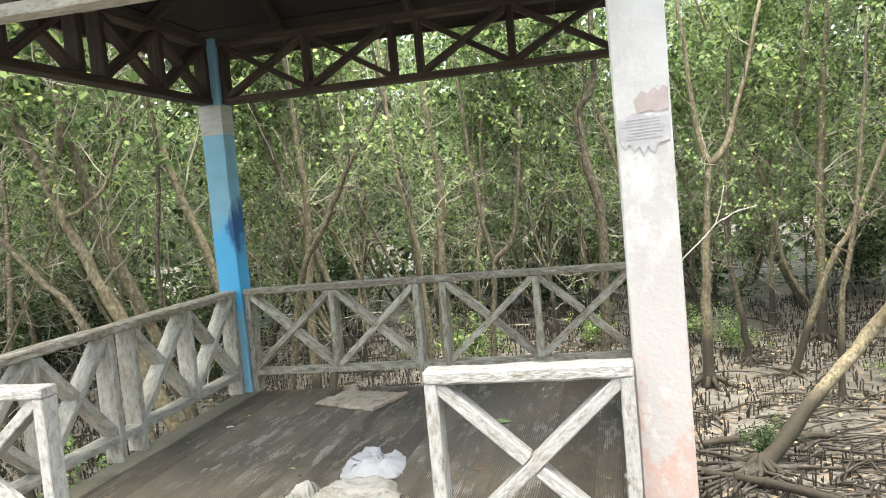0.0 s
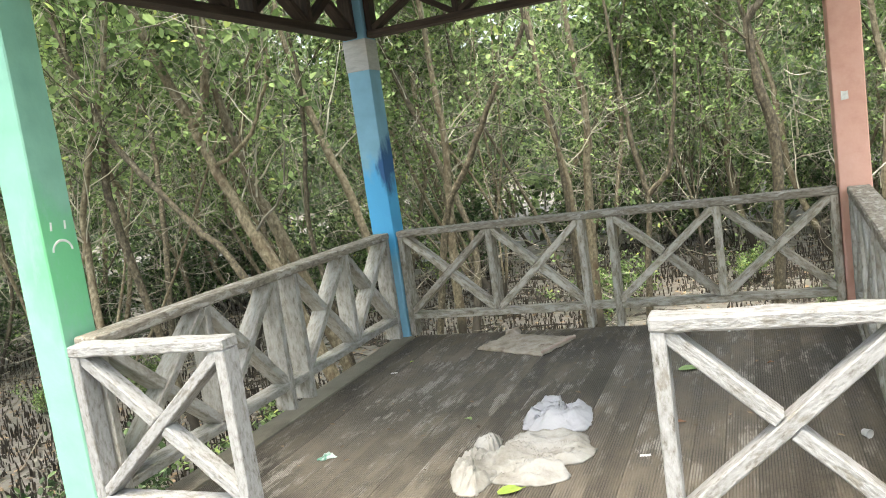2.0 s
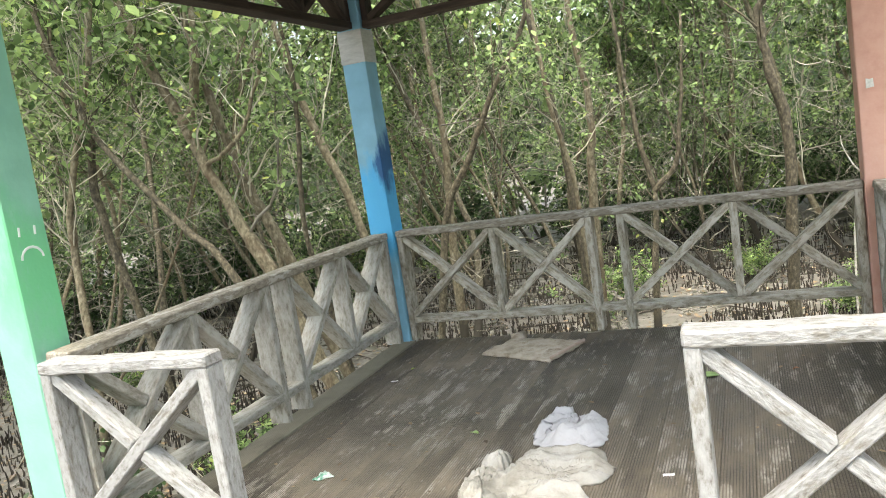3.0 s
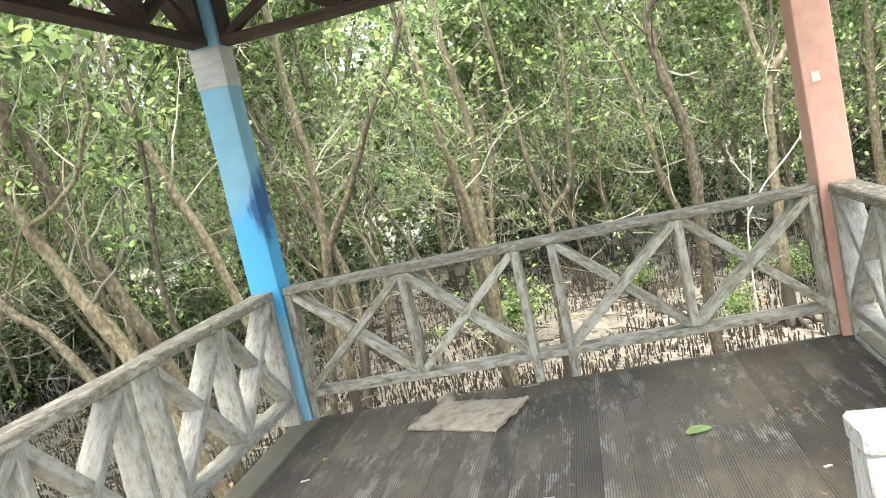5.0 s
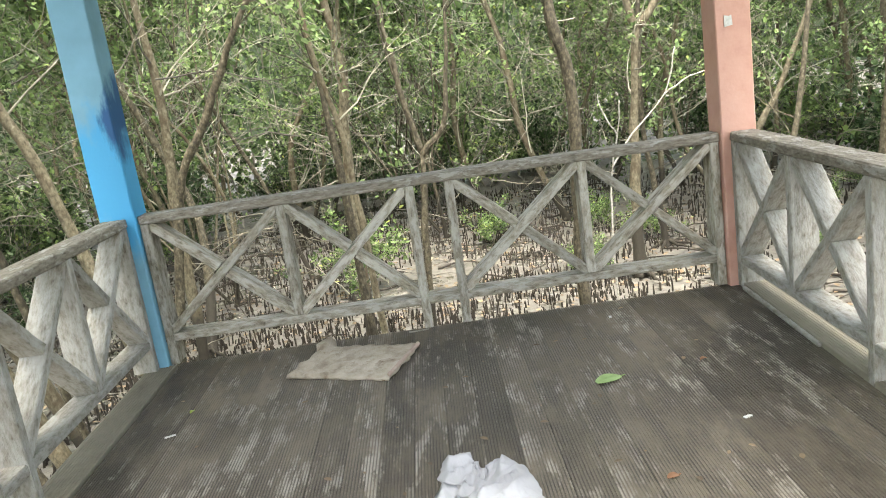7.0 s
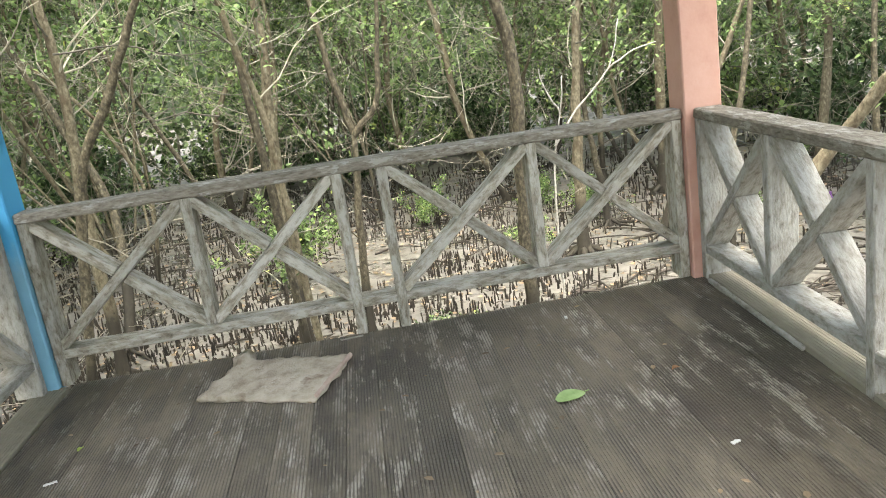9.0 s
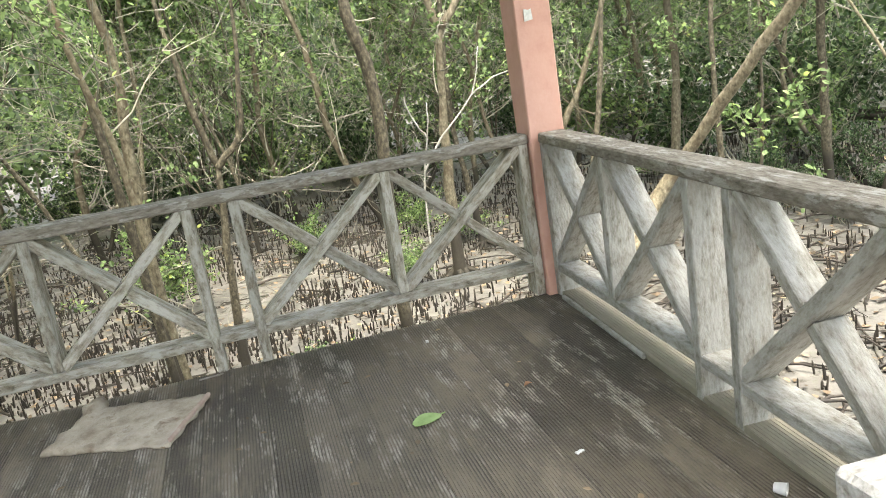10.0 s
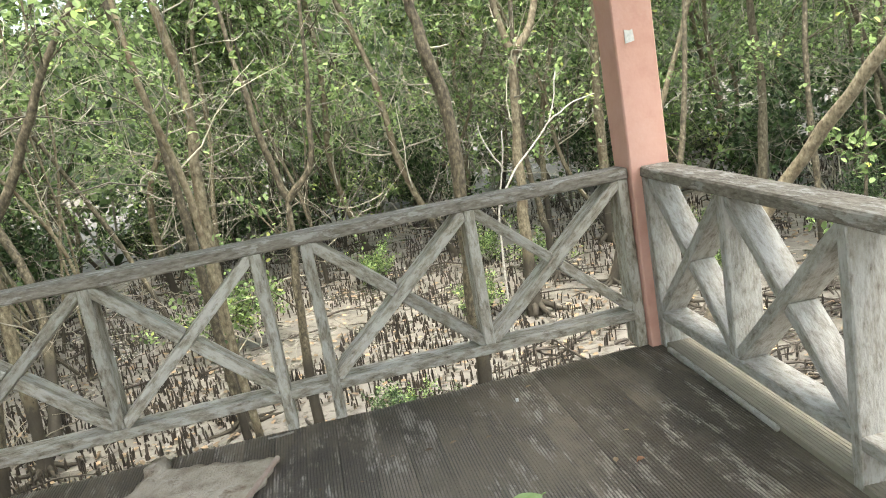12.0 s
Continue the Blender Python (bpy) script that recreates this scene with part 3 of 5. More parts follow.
# ---- the pavilion: railings and trusses ----
GREY_LABEL = "weathered whitish-grey timber railing with crossed braces"
railing(pose(0, 0.1, 0), 3.325, [0.03, 0.8, 1.54, 1.77, 2.53, 3.295], (0, 2, 3, 5), RAIL_WOOD, GREY_LABEL, skip=(2,), top=TOP_WOOD)
railing(pose(-0.12, -3.185, 0, 0, 0, 90), 3.185, [0.03, 0.8, 1.475, 1.715, 2.435, 3.155], (0, 2, 3, 5), GREY_WOOD, GREY_LABEL, skip=(2,), top=TOP_WOOD)
railing(pose(3.44, 0.0, 0, 0, 0, -92.7), 3.0, [0.03, 0.75, 1.49, 1.745, 2.44, 2.97], (0, 2, 3, 5), GREY_WOOD,
        "silvery grey weathered timber railing with deep crossed braces", skip=(2,), top=TOP_WOOD)
WHITE_LABEL = "short peeling white timber railing panel with one cross brace"
railing(pose(2.43, -3.245, -0.015), 0.79, [0.028, 0.762], (), WHITE_WOOD, WHITE_LABEL, deep=0.11)
railing(pose(-0.115, -3.245, -0.015), 0.85, [0.028, 0.822], (), WHITE_WOOD, WHITE_LABEL, deep=0.11)

TRUSS_LABEL = "brown timber truss with crossed braces under the eaves, darkened for backlight"
truss(pose(0, 0.1, 0), 3.325, [0.03, 0.78, 1.53, 1.75, 2.5, 3.295], TRUSS_WOOD, TRUSS_LABEL, skip=(2,))
truss(pose(-0.12, -3.0, 0, 0, 0, 90), 3.0, [0.03, 0.7, 1.36, 1.6, 2.3, 2.97], TRUSS_WOOD, TRUSS_LABEL, skip=(2,))
truss(pose(3.44, 0.0, 0, 0, 0, -92.7), 3.0, [0.03, 0.75, 1.4, 1.63, 2.3, 2.97], TRUSS_WOOD, TRUSS_LABEL, skip=(2,))
# daylight on the front chord is put in by giving it the paler wood
truss(pose(-0.13, -3.1, 0), 3.35, [0.03, 0.8, 1.5, 1.72, 2.5, 3.32], TRUSS_WOOD, "timber truss under the eaves with a front chord coloured pale for daylight", skip=(2,), face=GREY_WOOD)

# ---- the pavilion: roof ----
roof = thing("roof", pose(1.6, -1.5, 0), "dark boarded hipped roof over the pavilion", "roof", kind="structure")
EAVE, APEX = 2.25, 4.5
for q in range(4):
    side = thing("roof_side", pose(0, 0, 0, 0, 0, 90 * q), "", "")
    side.parent = roof
    for k in range(9):
        u0, u1 = k / 9, (k + 1) / 9 + 0.006
        z0, z1 = 3.07 + (APEX - 3.07) * u0, 3.07 + (APEX - 3.07) * u1
        h0, h1 = EAVE * (1 - u0), max(EAVE * (1 - u1), 0.0)
        dz = 0.012 if k % 2 else 0.0
        bm = bmesh.new()
        v = [bm.verts.new(p) for p in ((-h0, -h0, z0 + dz), (h0, -h0, z0 + dz), (h1, -h1, z1 + dz), (-h1, -h1, z1 + dz))]
        v += [bm.verts.new(w.co + Vector((0, 0, 0.03))) for w in v]
        for idx in ((3, 2, 1, 0), (4, 5, 6, 7), (0, 1, 5, 4), (1, 2, 6, 5), (2, 3, 7, 6), (3, 0, 4, 7)):
            bm.faces.new([v[i] for i in idx])
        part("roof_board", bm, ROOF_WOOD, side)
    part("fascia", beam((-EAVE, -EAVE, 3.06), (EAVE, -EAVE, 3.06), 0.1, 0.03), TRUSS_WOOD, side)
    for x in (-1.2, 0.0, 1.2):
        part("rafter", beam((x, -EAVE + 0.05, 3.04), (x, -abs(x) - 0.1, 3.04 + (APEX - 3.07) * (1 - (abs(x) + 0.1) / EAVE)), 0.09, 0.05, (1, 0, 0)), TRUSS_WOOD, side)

# ---- the boardwalk that leads to the pavilion ----
walkway = thing("walkway", pose(0, 0, 0), "timber boardwalk leading up to the pavilion", "boardwalk", kind="structure")
for x in (0.95, 2.05, 3.15):
    part("joist", beam((x, -7.6, -0.12), (x, -3.45, -0.12), 0.14, 0.08, (1, 0, 0)), TRUSS_WOOD, walkway)
for x in (0.95, 3.15):
    for y in (-7.3, -5.4):
        lone("pile", beam((0, 0, GROUND - 0.3), (0, 0, -0.19), 0.14, 0.14, rough=0.004, own=False), ROOT_BARK, pose(x, y, 0),
             "dark timber pile standing in the mud under the boardwalk", "pile", "piles under the deck")
plank_x = ribbed_plank(0.14, 2.6, 9)
for k in range(30):
    p = part("plank", plank_x, DECK, walkway)
    p.matrix_local = pose(3.35, -7.6 + 0.1401 * k, -0.01, 0, 0, 90)

# ---- ground ----
def spread(near, far, count, power=2.2):
    s = np.linspace(-1, 1, count)
    return near * s + far * np.sign(s) * np.abs(s) ** (power * 4)


def mud_height(x, y):
    return GROUND + 0.05 * noise.noise(Vector((x * 0.5, y * 0.5, 3))) + 0.025 * noise.noise(Vector((x * 1.9, y * 1.9, 7)))


gx, gy = spread(20, 2500, 150) + 2.0, spread(20, 2500, 150) + 4.0
verts = [(float(x), float(y), mud_height(x, y) if abs(x) < 60 and abs(y) < 60 else GROUND) for y in gy for x in gx]
ng = len(gx)
faces = [(j * ng + i, j * ng + i + 1, (j + 1) * ng + i + 1, (j + 1) * ng + i) for j in range(ng - 1) for i in range(ng - 1)]
gm = bpy.data.meshes.new("ground")
gm.from_pydata(verts, [], faces)
gm.polygons.foreach_set("use_smooth", [True] * len(faces))
lone("ground", gm, MUD, pose(0, 0, 0), "wet grey-brown tidal mud under the mangroves", "mud", kind="structure")


# ---- plant builders ----
class Builder:
    """Collects tubes, pegs and leaves, and makes one mesh of them."""

    def __init__(self):
        self.v, self.f = [], []

    def tube(self, pts, radii, sides=6, cap=True):
        base = len(self.v)
        n = len(pts)
        for i, (p, r) in enumerate(zip(pts, radii)):
            a, b = pts[max(i - 1, 0)], pts[min(i + 1, n - 1)]
            t = (b - a).normalized() if (b - a).length > 1e-6 else Vector((0, 0, 1))
            s = t.cross(Vector((0.31, 0.95, 0.05))).normalized()
            u = t.cross(s)
            for k in range(sides):
                w = 2 * math.pi * k / sides
                self.v.append(p + (s * math.cos(w) + u * math.sin(w)) * r)
        for i in range(n - 1):
            for k in range(sides):
                j = (k + 1) % sides
                self.f.append((base + i * sides + k, base + i * sides + j, base + (i + 1) * sides + j, base + (i + 1) * sides + k))
        if cap:
            self.f.append(tuple(base + (n - 1) * sides + k for k in range(sides)))

    def leaf(self, p, d, n, size):
        """An oval leaf, folded a little along its midrib."""
        s = d.cross(n)
        if s.length < 1e-4:
            return
        s = s.normalized()
        up = s.cross(d).normalized()
        b = len(self.v)
        w = size * 0.3
        self.v += [p, p + d * size * 0.35 + s * w + up * w * 0.25, p + d * size * 0.75 + s * w * 0.8 + up * w * 0.2, p + d * size,
                   p + d * size * 0.75 - s * w * 0.8 + up * w * 0.2, p + d * size * 0.35 - s * w + up * w * 0.25]
        self.f += [(b, b + 1, b + 2, b + 3), (b, b + 3, b + 4, b + 5)]

    def peg(self, p, h, r, lean):
        b = len(self.v)
        tip = p + Vector((lean[0], lean[1], h))
        for k in range(3):
            w = 2.1 * k + p.x
            self.v.append(p + Vector((math.cos(w) * r, math.sin(w) * r, -0.03)))
        mid = p + Vector((lean[0] * 0.6, lean[1] * 0.6, h * 0.75))
        for k in range(3):
            w = 2.1 * k + p.x
            self.v.append(mid + Vector((math.cos(w) * r * 0.8, math.sin(w) * r * 0.8, 0)))
        self.v.append(tip)
        for k in range(3):
            j = (k + 1) % 3
            self.f += [(b + k, b + j, b + 3 + j, b + 3 + k), (b + 3 + k, b + 3 + j, b + 6)]

    def mesh(self, name, smooth=False):
        me = bpy.data.meshes.new(name)
        me.from_pydata([tuple(p) for p in self.v], [], self.f)
        if smooth:
            me.polygons.foreach_set("use_smooth", [True] * len(me.polygons))
        return me


def rnd(rng, a=1.0):
    return Vector((rng.uniform(-a, a), rng.uniform(-a, a), rng.uniform(-a, a)))


def smooth_line(points, steps, rng, wobble):
    """Points along a smooth line through the given ones, with a wobble between."""
    pts = [Vector(p) for p in points]
    out = []
    for i in range(len(pts) - 1):
        p0, p1, p2, p3 = pts[max(i - 1, 0)], pts[i], pts[i + 1], pts[min(i + 2, len(pts) - 1)]
        for k in range(steps):
            t = k / steps
            q = 0.5 * ((2 * p1) + (p2 - p0) * t + (2 * p0 - 5 * p1 + 4 * p2 - p3) * t * t + (3 * p1 - p0 - 3 * p2 + p3) * t ** 3)
            out.append(q + rnd(rng, wobble))
    out.append(pts[-1])
    return out


def grow_branch(wood, crown, rng, start, way, length, radius, depth, leafy, leaf_size, droop=0.0):
    """A crooked branch with its side branches and, at the ends, leaves."""
    n = max(3, int(length / 0.22)) if depth < 2 else 3
    n = min(n, 7)
    p, d = start.copy(), way.normalized()
    pts, radii = [p.copy()], [radius]
    for i in range(n):
        d = (d + rnd(rng, 0.32) + Vector((0, 0, 0.1 - droop))).normalized()
        p = p + d * (length / n)
        pts.append(p.copy())
        radii.append(radius * (1 - 0.8 * (i + 1) / n))
    wood.tube(pts, radii, 5 if depth == 0 else 3, False)
    if depth < 2:
        for _ in range(rng.randint(3, 5) if depth == 0 else rng.randint(2, 4)):
            i = rng.randint(1, n)
            side = (pts[i] - pts[i - 1]).normalized() + rnd(rng, 1.0)
            grow_branch(wood, crown, rng, pts[i], side, length * rng.uniform(0.35, 0.6), max(radii[i] * 0.6, 0.004), depth + 1, leafy, leaf_size, droop)
    if rng.random() < leafy:
        for _ in range(rng.randint(6, 13) if depth else 5):
            i = rng.randint(max(1, n // 2), n)
            q = pts[i] + rnd(rng, 0.09)
            ld = (rnd(rng, 1.0) + Vector((0, 0, 0.15))).normalized()
            crown.leaf(q, ld, Vector((rng.uniform(-0.5, 0.5), rng.uniform(-0.5, 0.5), 1)), leaf_size * rng.uniform(0.7, 1.25))


def tree(seed, line, radius, limbs, leafy, leaf_size, bark, label, forks=(), roots=6, low=0.25, reach=1.0, m=None, leaves=None, limb_len=(0.7, 1.7), thin=()):
    """A mangrove: a crooked tapered trunk along the line, forks, roots at its foot, limbs with twigs, and leaves."""
    rng = random.Random(seed)
    t = thing("mangrove_tree", m or pose(0, 0, 0), label, "tree", "mangrove trees")
    trunk, wood, crown = Builder(), Builder(), Builder()
    runs = [(line, radius)] + [(f, radius * 0.6) for f in forks] + [(f, radius * 0.3) for f in thin]
    for pts, r in runs:
        ln = smooth_line(pts, 5, rng, radius * 0.2)
        k = len(ln)
        radii = [r * (1 - 0.6 * i / (k - 1)) * rng.uniform(0.88, 1.12) for i in range(k)]
        if pts is line:
            radii[0] *= 1.5
        trunk.tube(ln, radii, 9)
        for _ in range(limbs if pts is line else max(2, limbs // 2)):
            i = rng.randint(max(1, int(k * low)), k - 1)
            a = rng.uniform(0, 6.283)
            way = Vector((math.cos(a), math.sin(a), rng.uniform(0.1, 1.2)))
            full = ln[i].z - ln[0].z > 4.2  # extra leaves added high in the crowns to shade the wood below
            grow_branch(wood, crown, rng, ln[i], way, rng.uniform(*limb_len) * reach, max(radii[i] * rng.uniform(0.15, 0.3), 0.007), 0, 1.0 if full else leafy, leaf_size * (1.35 if full else 1.0))
    foot = Vector(line[0])
    for k in range(roots):
        a = 6.283 * k / max(roots, 1) + rng.uniform(-0.4, 0.4)
        ln = rng.uniform(0.35, 0.8)
        d = Vector((math.cos(a), math.sin(a), 0))
        trunk.tube(smooth_line([foot + Vector((0, 0, radius * 2.0)), foot + d * radius * 2.2 + Vector((0, 0, radius * 0.6)), foot + d * ln * 0.6 + Vector((0, 0, 0.015)), foot + d * ln + Vector((0, 0, -0.05))],
                               3, rng, 0.01), [radius * (0.5 - 0.035 * i) for i in range(10)], 5)
    part("trunk", trunk.mesh("trunk", True), bark, t)
    if wood.f:
        tagged(part("branchwork", wood.mesh("branchwork", True), DARK_BARK if bark is DARK_BARK and seed < 100 else TWIG_BARK, t, "pale leafless twigs and branches"), kind="stuff")
    if crown.f:
        tagged(part("crown", crown.mesh("crown"), leaves or LEAF, t, "sparse oval green leaves"), kind="stuff")
    return t


G = GROUND
PALE = "crooked mangrove tree with pale brown bark and bare twigs"
DARK = "crooked mangrove tree with dark blotched bark"
# trees close to the pavilion
tree(11, [(2.95, 2.75, G), (2.98, 2.75, -0.3), (3.04, 2.75, 1.0), (2.92, 2.75, 1.8), (2.88, 2.8, 2.35), (3.08, 2.8, 2.75), (3.05, 2.9, 4.5)], 0.068, 9, 0.2, 0.07, DARK_BARK, DARK, low=0.4, reach=0.8)
tree(12, [(4.4, 6.1, G), (4.45, 6.1, 0.0), (4.62, 6.1, 1.65)], 0.098, 5, 0.15, 0.07, TRUNK_BARK, "forked mangrove tree with pale yellowish bark",
     forks=([(4.62, 6.1, 1.65), (4.45, 6.1, 2.2), (4.3, 6.0, 4.2)], [(4.62, 6.1, 1.65), (4.95, 6.1, 2.15), (5.5, 6.3, 4.0)]), low=0.55, reach=1.1)
tree(13, [(1.45, 3.8, G), (1.52, 3.8, -0.4), (1.62, 3.8, 0.65)], 0.06, 3, 0.3, 0.07, DARK_BARK, DARK,
     forks=([(1.62, 3.8, 0.65), (1.46, 3.8, 1.6), (1.3, 3.9, 3.4)], [(1.62, 3.8, 0.65), (1.92, 3.8, 1.05), (2.1, 3.9, 2.6)]), low=0.5, reach=0.9)
tree(14, [(1.1, 2.4, G), (1.04, 2.4, -0.2), (0.98, 2.4, 0.95), (0.8, 2.4, 2.1), (0.7, 2.5, 4.2)], 0.038, 7, 0.3, 0.07, TRUNK_BARK, PALE, reach=0.8)
tree(15, [(-1.1, 2.8, G), (-0.65, 2.8, 0.6), (-0.3, 2.8, 1.25), (0.15, 2.8, 2.05), (0.64, 2.8, 2.85), (0.9, 2.9, 4.3)], 0.049, 5, 0.15, 0.065, DARK_BARK, "thin dark leaning mangrove stem", low=0.4, reach=0.6)
tree(16, [(0.95, 2.8, G), (0.86, 2.8, 0.6), (0.8, 2.8, 1.6), (0.62, 2.8, 2.8), (0.4, 2.9, 4.4)], 0.041, 6, 0.2, 0.065, DARK_BARK, "thin dark leaning mangrove stem", low=0.3, reach=0.8)
tree(17, [(-0.9, 0.9, G), (-1.75, 0.8, 0.55), (-2.0, 0.8, 1.05), (-2.44, 0.8, 2.05), (-3.0, 0.8, 3.5), (-3.4, 0.9, 4.8)], 0.082, 8, 0.35, 0.07, TRUNK_BARK, "thick leaning mangrove tree with grey-brown bark", low=0.35,
     forks=([(-2.44, 0.8, 2.05), (-2.1, 0.7, 2.6), (-2.0, 0.7, 3.8)],),
     thin=([(-2.27, 0.8, 1.66), (-1.86, 0.62, 1.78), (-1.54, 0.6, 2.06), (-1.34, 0.6, 2.51), (-1.3, 0.6, 2.95), (-1.42, 0.6, 3.9)],
           [(-2.4, 0.8, 1.96), (-2.2, 0.64, 2.12), (-2.09, 0.6, 2.58), (-2.04, 0.6, 3.11), (-2.1, 0.6, 4.2)]))
tree(33, [(-3.0, 0.8, G), (-3.4, 0.6, 0.8), (-3.53, 0.6, 1.64), (-3.44, 0.6, 2.28), (-3.79, 0.6, 3.04), (-3.83, 0.6, 3.7), (-4.0, 0.6, 5.0)], 0.05, 7, 0.35, 0.07, DARK_BARK, "bent mangrove tree with dark bark", low=0.35)
tree(34, [(-0.9, 1.0, G), (-1.1, 0.7, 0.2), (-1.16, 0.6, 0.98), (-1.07, 0.6, 1.73), (-1.01, 0.6, 2.35), (-1.06, 0.6, 2.9), (-1.1, 0.6, 4.4)], 0.03, 6, 0.4, 0.07, DARK_BARK, "thin dark upright mangrove stem", low=0.4, reach=0.7, roots=4)
tree(18, [(-1.2, 1.6, G), (-2.07, 1.5, 0.8), (-2.42, 1.5, 1.6), (-2.78, 1.5, 3.5), (-3.0, 1.6, 5.0)], 0.070, 9, 0.4, 0.07, TRUNK_BARK, PALE, low=0.4)
tree(19, [(-0.6, 0.3, G), (-1.7, 0.2, 0.6), (-2.2, 0.2, 1.15), (-2.93, 0.2, 2.0), (-3.1, 0.2, 2.35), (-3.45, 0.2, 3.4), (-3.6, 0.3, 4.5)], 0.041, 8, 0.5, 0.07, DARK_BARK, "thin dark leaning mangrove stem", low=0.4)
tree(20, [(-0.9, 2.3, G), (-1.49, 2.3, 0.8), (-1.88, 2.3, 2.0), (-2.15, 2.3, 3.1), (-2.3, 2.4, 4.6)], 0.061, 8, 0.4, 0.07, TRUNK_BARK, PALE, low=0.4)
tree(21, [(-1.3, 4.5, G), (-1.24, 4.5, 0.5), (-1.15, 4.5, 1.6), (-1.26, 4.5, 3.55), (-1.3, 4.6, 5.2)], 0.070, 10, 0.4, 0.065, TRUNK_BARK, PALE, low=0.4)
tree(22, [(0.7, 4.5, G), (0.77, 4.4, 0.6), (0.87, 4.4, 1.7), (0.76, 4.4, 3.1), (0.8, 4.5, 5.0)], 0.070, 10, 0.45, 0.065, TRUNK_BARK, PALE, low=0.4)
tree(23, [(4.49, 2.51, G), (5.2, 2.82, -0.96), (5.93, 3.1, -0.23), (6.5, 2.28, 1.0), (6.95, 1.4, 2.0), (8.0, 0.0, 3.6)], 0.09, 4, 0.25, 0.065, TRUNK_BARK,
     "thick leaning mangrove trunk with spreading roots", low=0.6, roots=9)
tree(24, [(8.2, 7.0, G), (8.45, 7.0, 0.0), (8.4, 7.0, 1.8), (8.3, 7.1, 4.5)], 0.082, 9, 0.4, 0.07, TRUNK_BARK, PALE, low=0.45)
tree(25, [(5.7, 6.6, G), (6.29, 6.5, 0.0), (6.62, 6.5, 0.55), (7.2, 6.5, 1.9), (7.9, 6.6, 4.0)], 0.057, 8, 0.3, 0.07, TRUNK_BARK, PALE, low=0.4)
tree(26, [(9.9, 5.5, G), (9.86, 5.5, -0.1), (9.8, 5.5, 1.5), (9.6, 5.6, 4.5)], 0.082, 9, 0.4, 0.07, DARK_BARK, DARK, low=0.45)
tree(27, [(6.7, 9.0, G), (6.82, 9.0, 1.3), (7.1, 9.0, 4.3)], 0.098, 9, 0.4, 0.07, TRUNK_BARK, PALE, low=0.45)
tree(28, [(5.2, 7.5, G), (5.13, 7.5, -1.0), (4.98, 7.5, 0.6), (5.2, 7.6, 3.5)], 0.066, 8, 0.3, 0.07, DARK_BARK, DARK, low=0.45)
tree(29, [(6.0, 5.1, G), (6.05, 5.1, -0.4), (6.3, 5.1, 0.9), (6.6, 5.2, 3.5)], 0.049, 7, 0.35, 0.07, DARK_BARK, DARK, low=0.4)
tree(30, [(7.6, 4.6, G), (7.55, 4.6, -0.5), (7.6, 4.7, 1.2), (7.9, 4.8, 3.4)], 0.049, 7, 0.35, 0.07, DARK_BARK, DARK, low=0.4)

tree(31, [(6.2, -0.8, G), (6.0, -0.9, 0.2), (5.6, -1.0, 1.6), (5.0, -1.1, 2.7), (4.5, -1.2, 3.3)], 0.035, 9, 0.8, 0.09, TRUNK_BARK, "slender mangrove sapling with large fresh leaves",
     low=0.7, reach=0.5, roots=4)
tree(32, [(7.4, 3.6, G), (7.35, 3.6, -0.9), (7.5, 3.7, 0.2), (7.6, 3.8, 1.4)], 0.03, 7, 0.4, 0.09, DARK_BARK, "slender mangrove sapling with large fresh leaves", low=0.3, reach=0.45, roots=4)

dead = Builder()
for line, r in (([(3.7, 4.6, G), (3.72, 4.6, -0.6), (3.78, 4.6, 0.1), (3.86, 4.55, 0.45), (3.9, 4.5, 0.85)], 0.014), ([(3.78, 4.6, 0.1), (4.05, 4.6, 0.45), (4.45, 4.6, 0.85), (4.6, 4.6, 1.35)], 0.013),
                ([(4.45, 4.6, 0.85), (4.75, 4.6, 1.0), (5.0, 4.6, 1.05)], 0.01), ([(3.86, 4.55, 0.45), (3.7, 4.5, 0.75), (3.66, 4.5, 0.95)], 0.011)):
    run = smooth_line(line, 4, random.Random(71), 0.008)
    dead.tube(run, [r * (1 - 0.6 * i / len(run)) for i in range(len(run))], 6)
lone("dead_branch", dead.mesh("dead_branch", True), GREY_WOOD, pose(0, 0, 0), "bare bleached dead branch standing in the mud", "branch")

# the wood behind: a few grown forms, each standing many times
forms = []


def crooked(rng, tall, sway, start=(0, 0, 0), drift=(0, 0)):
    x, y, z = start
    line = [start]
    for k in range(5):
        x += rng.uniform(-sway, sway) + drift[0]
        y += rng.uniform(-sway, sway) + drift[1]
        z += tall / 5
        line.append((x, y, z))
    return line


for s in range(12):
    rng = random.Random(100 + s)
    many, high = s % 4 == 1, s < 7
    stems = []
    for k in range(4 if many else 1):
        a = 6.283 * k / 5 + rng.uniform(-0.5, 0.5)
        dr = rng.uniform(0.2, 0.6)
        stems.append(crooked(rng, rng.uniform(4.5, 7.5), 0.2, (0.08 * math.cos(a), 0.08 * math.sin(a), 0.15), (dr * math.cos(a), dr * math.sin(a))))
    forms.append(tree(200 + s, crooked(rng, 7.5, 0.55), 0.036 if many else rng.uniform(0.035, 0.062), 10 if many else 36, 0.34 if high else 0.46, 0.085, TRUNK_BARK if s % 3 else DARK_BARK,
                      "many-stemmed twiggy mangrove tree in the dense wood" if many else "slender twiggy mangrove tree in the dense wood",
                      forks=stems if many else (), low=0.36 if high else 0.14, reach=1.1, roots=4, m=pose(-30 - 3 * s, 30, G), limb_len=(0.9, 2.0)))
rng = random.Random(5)
spots = []
tries = 0
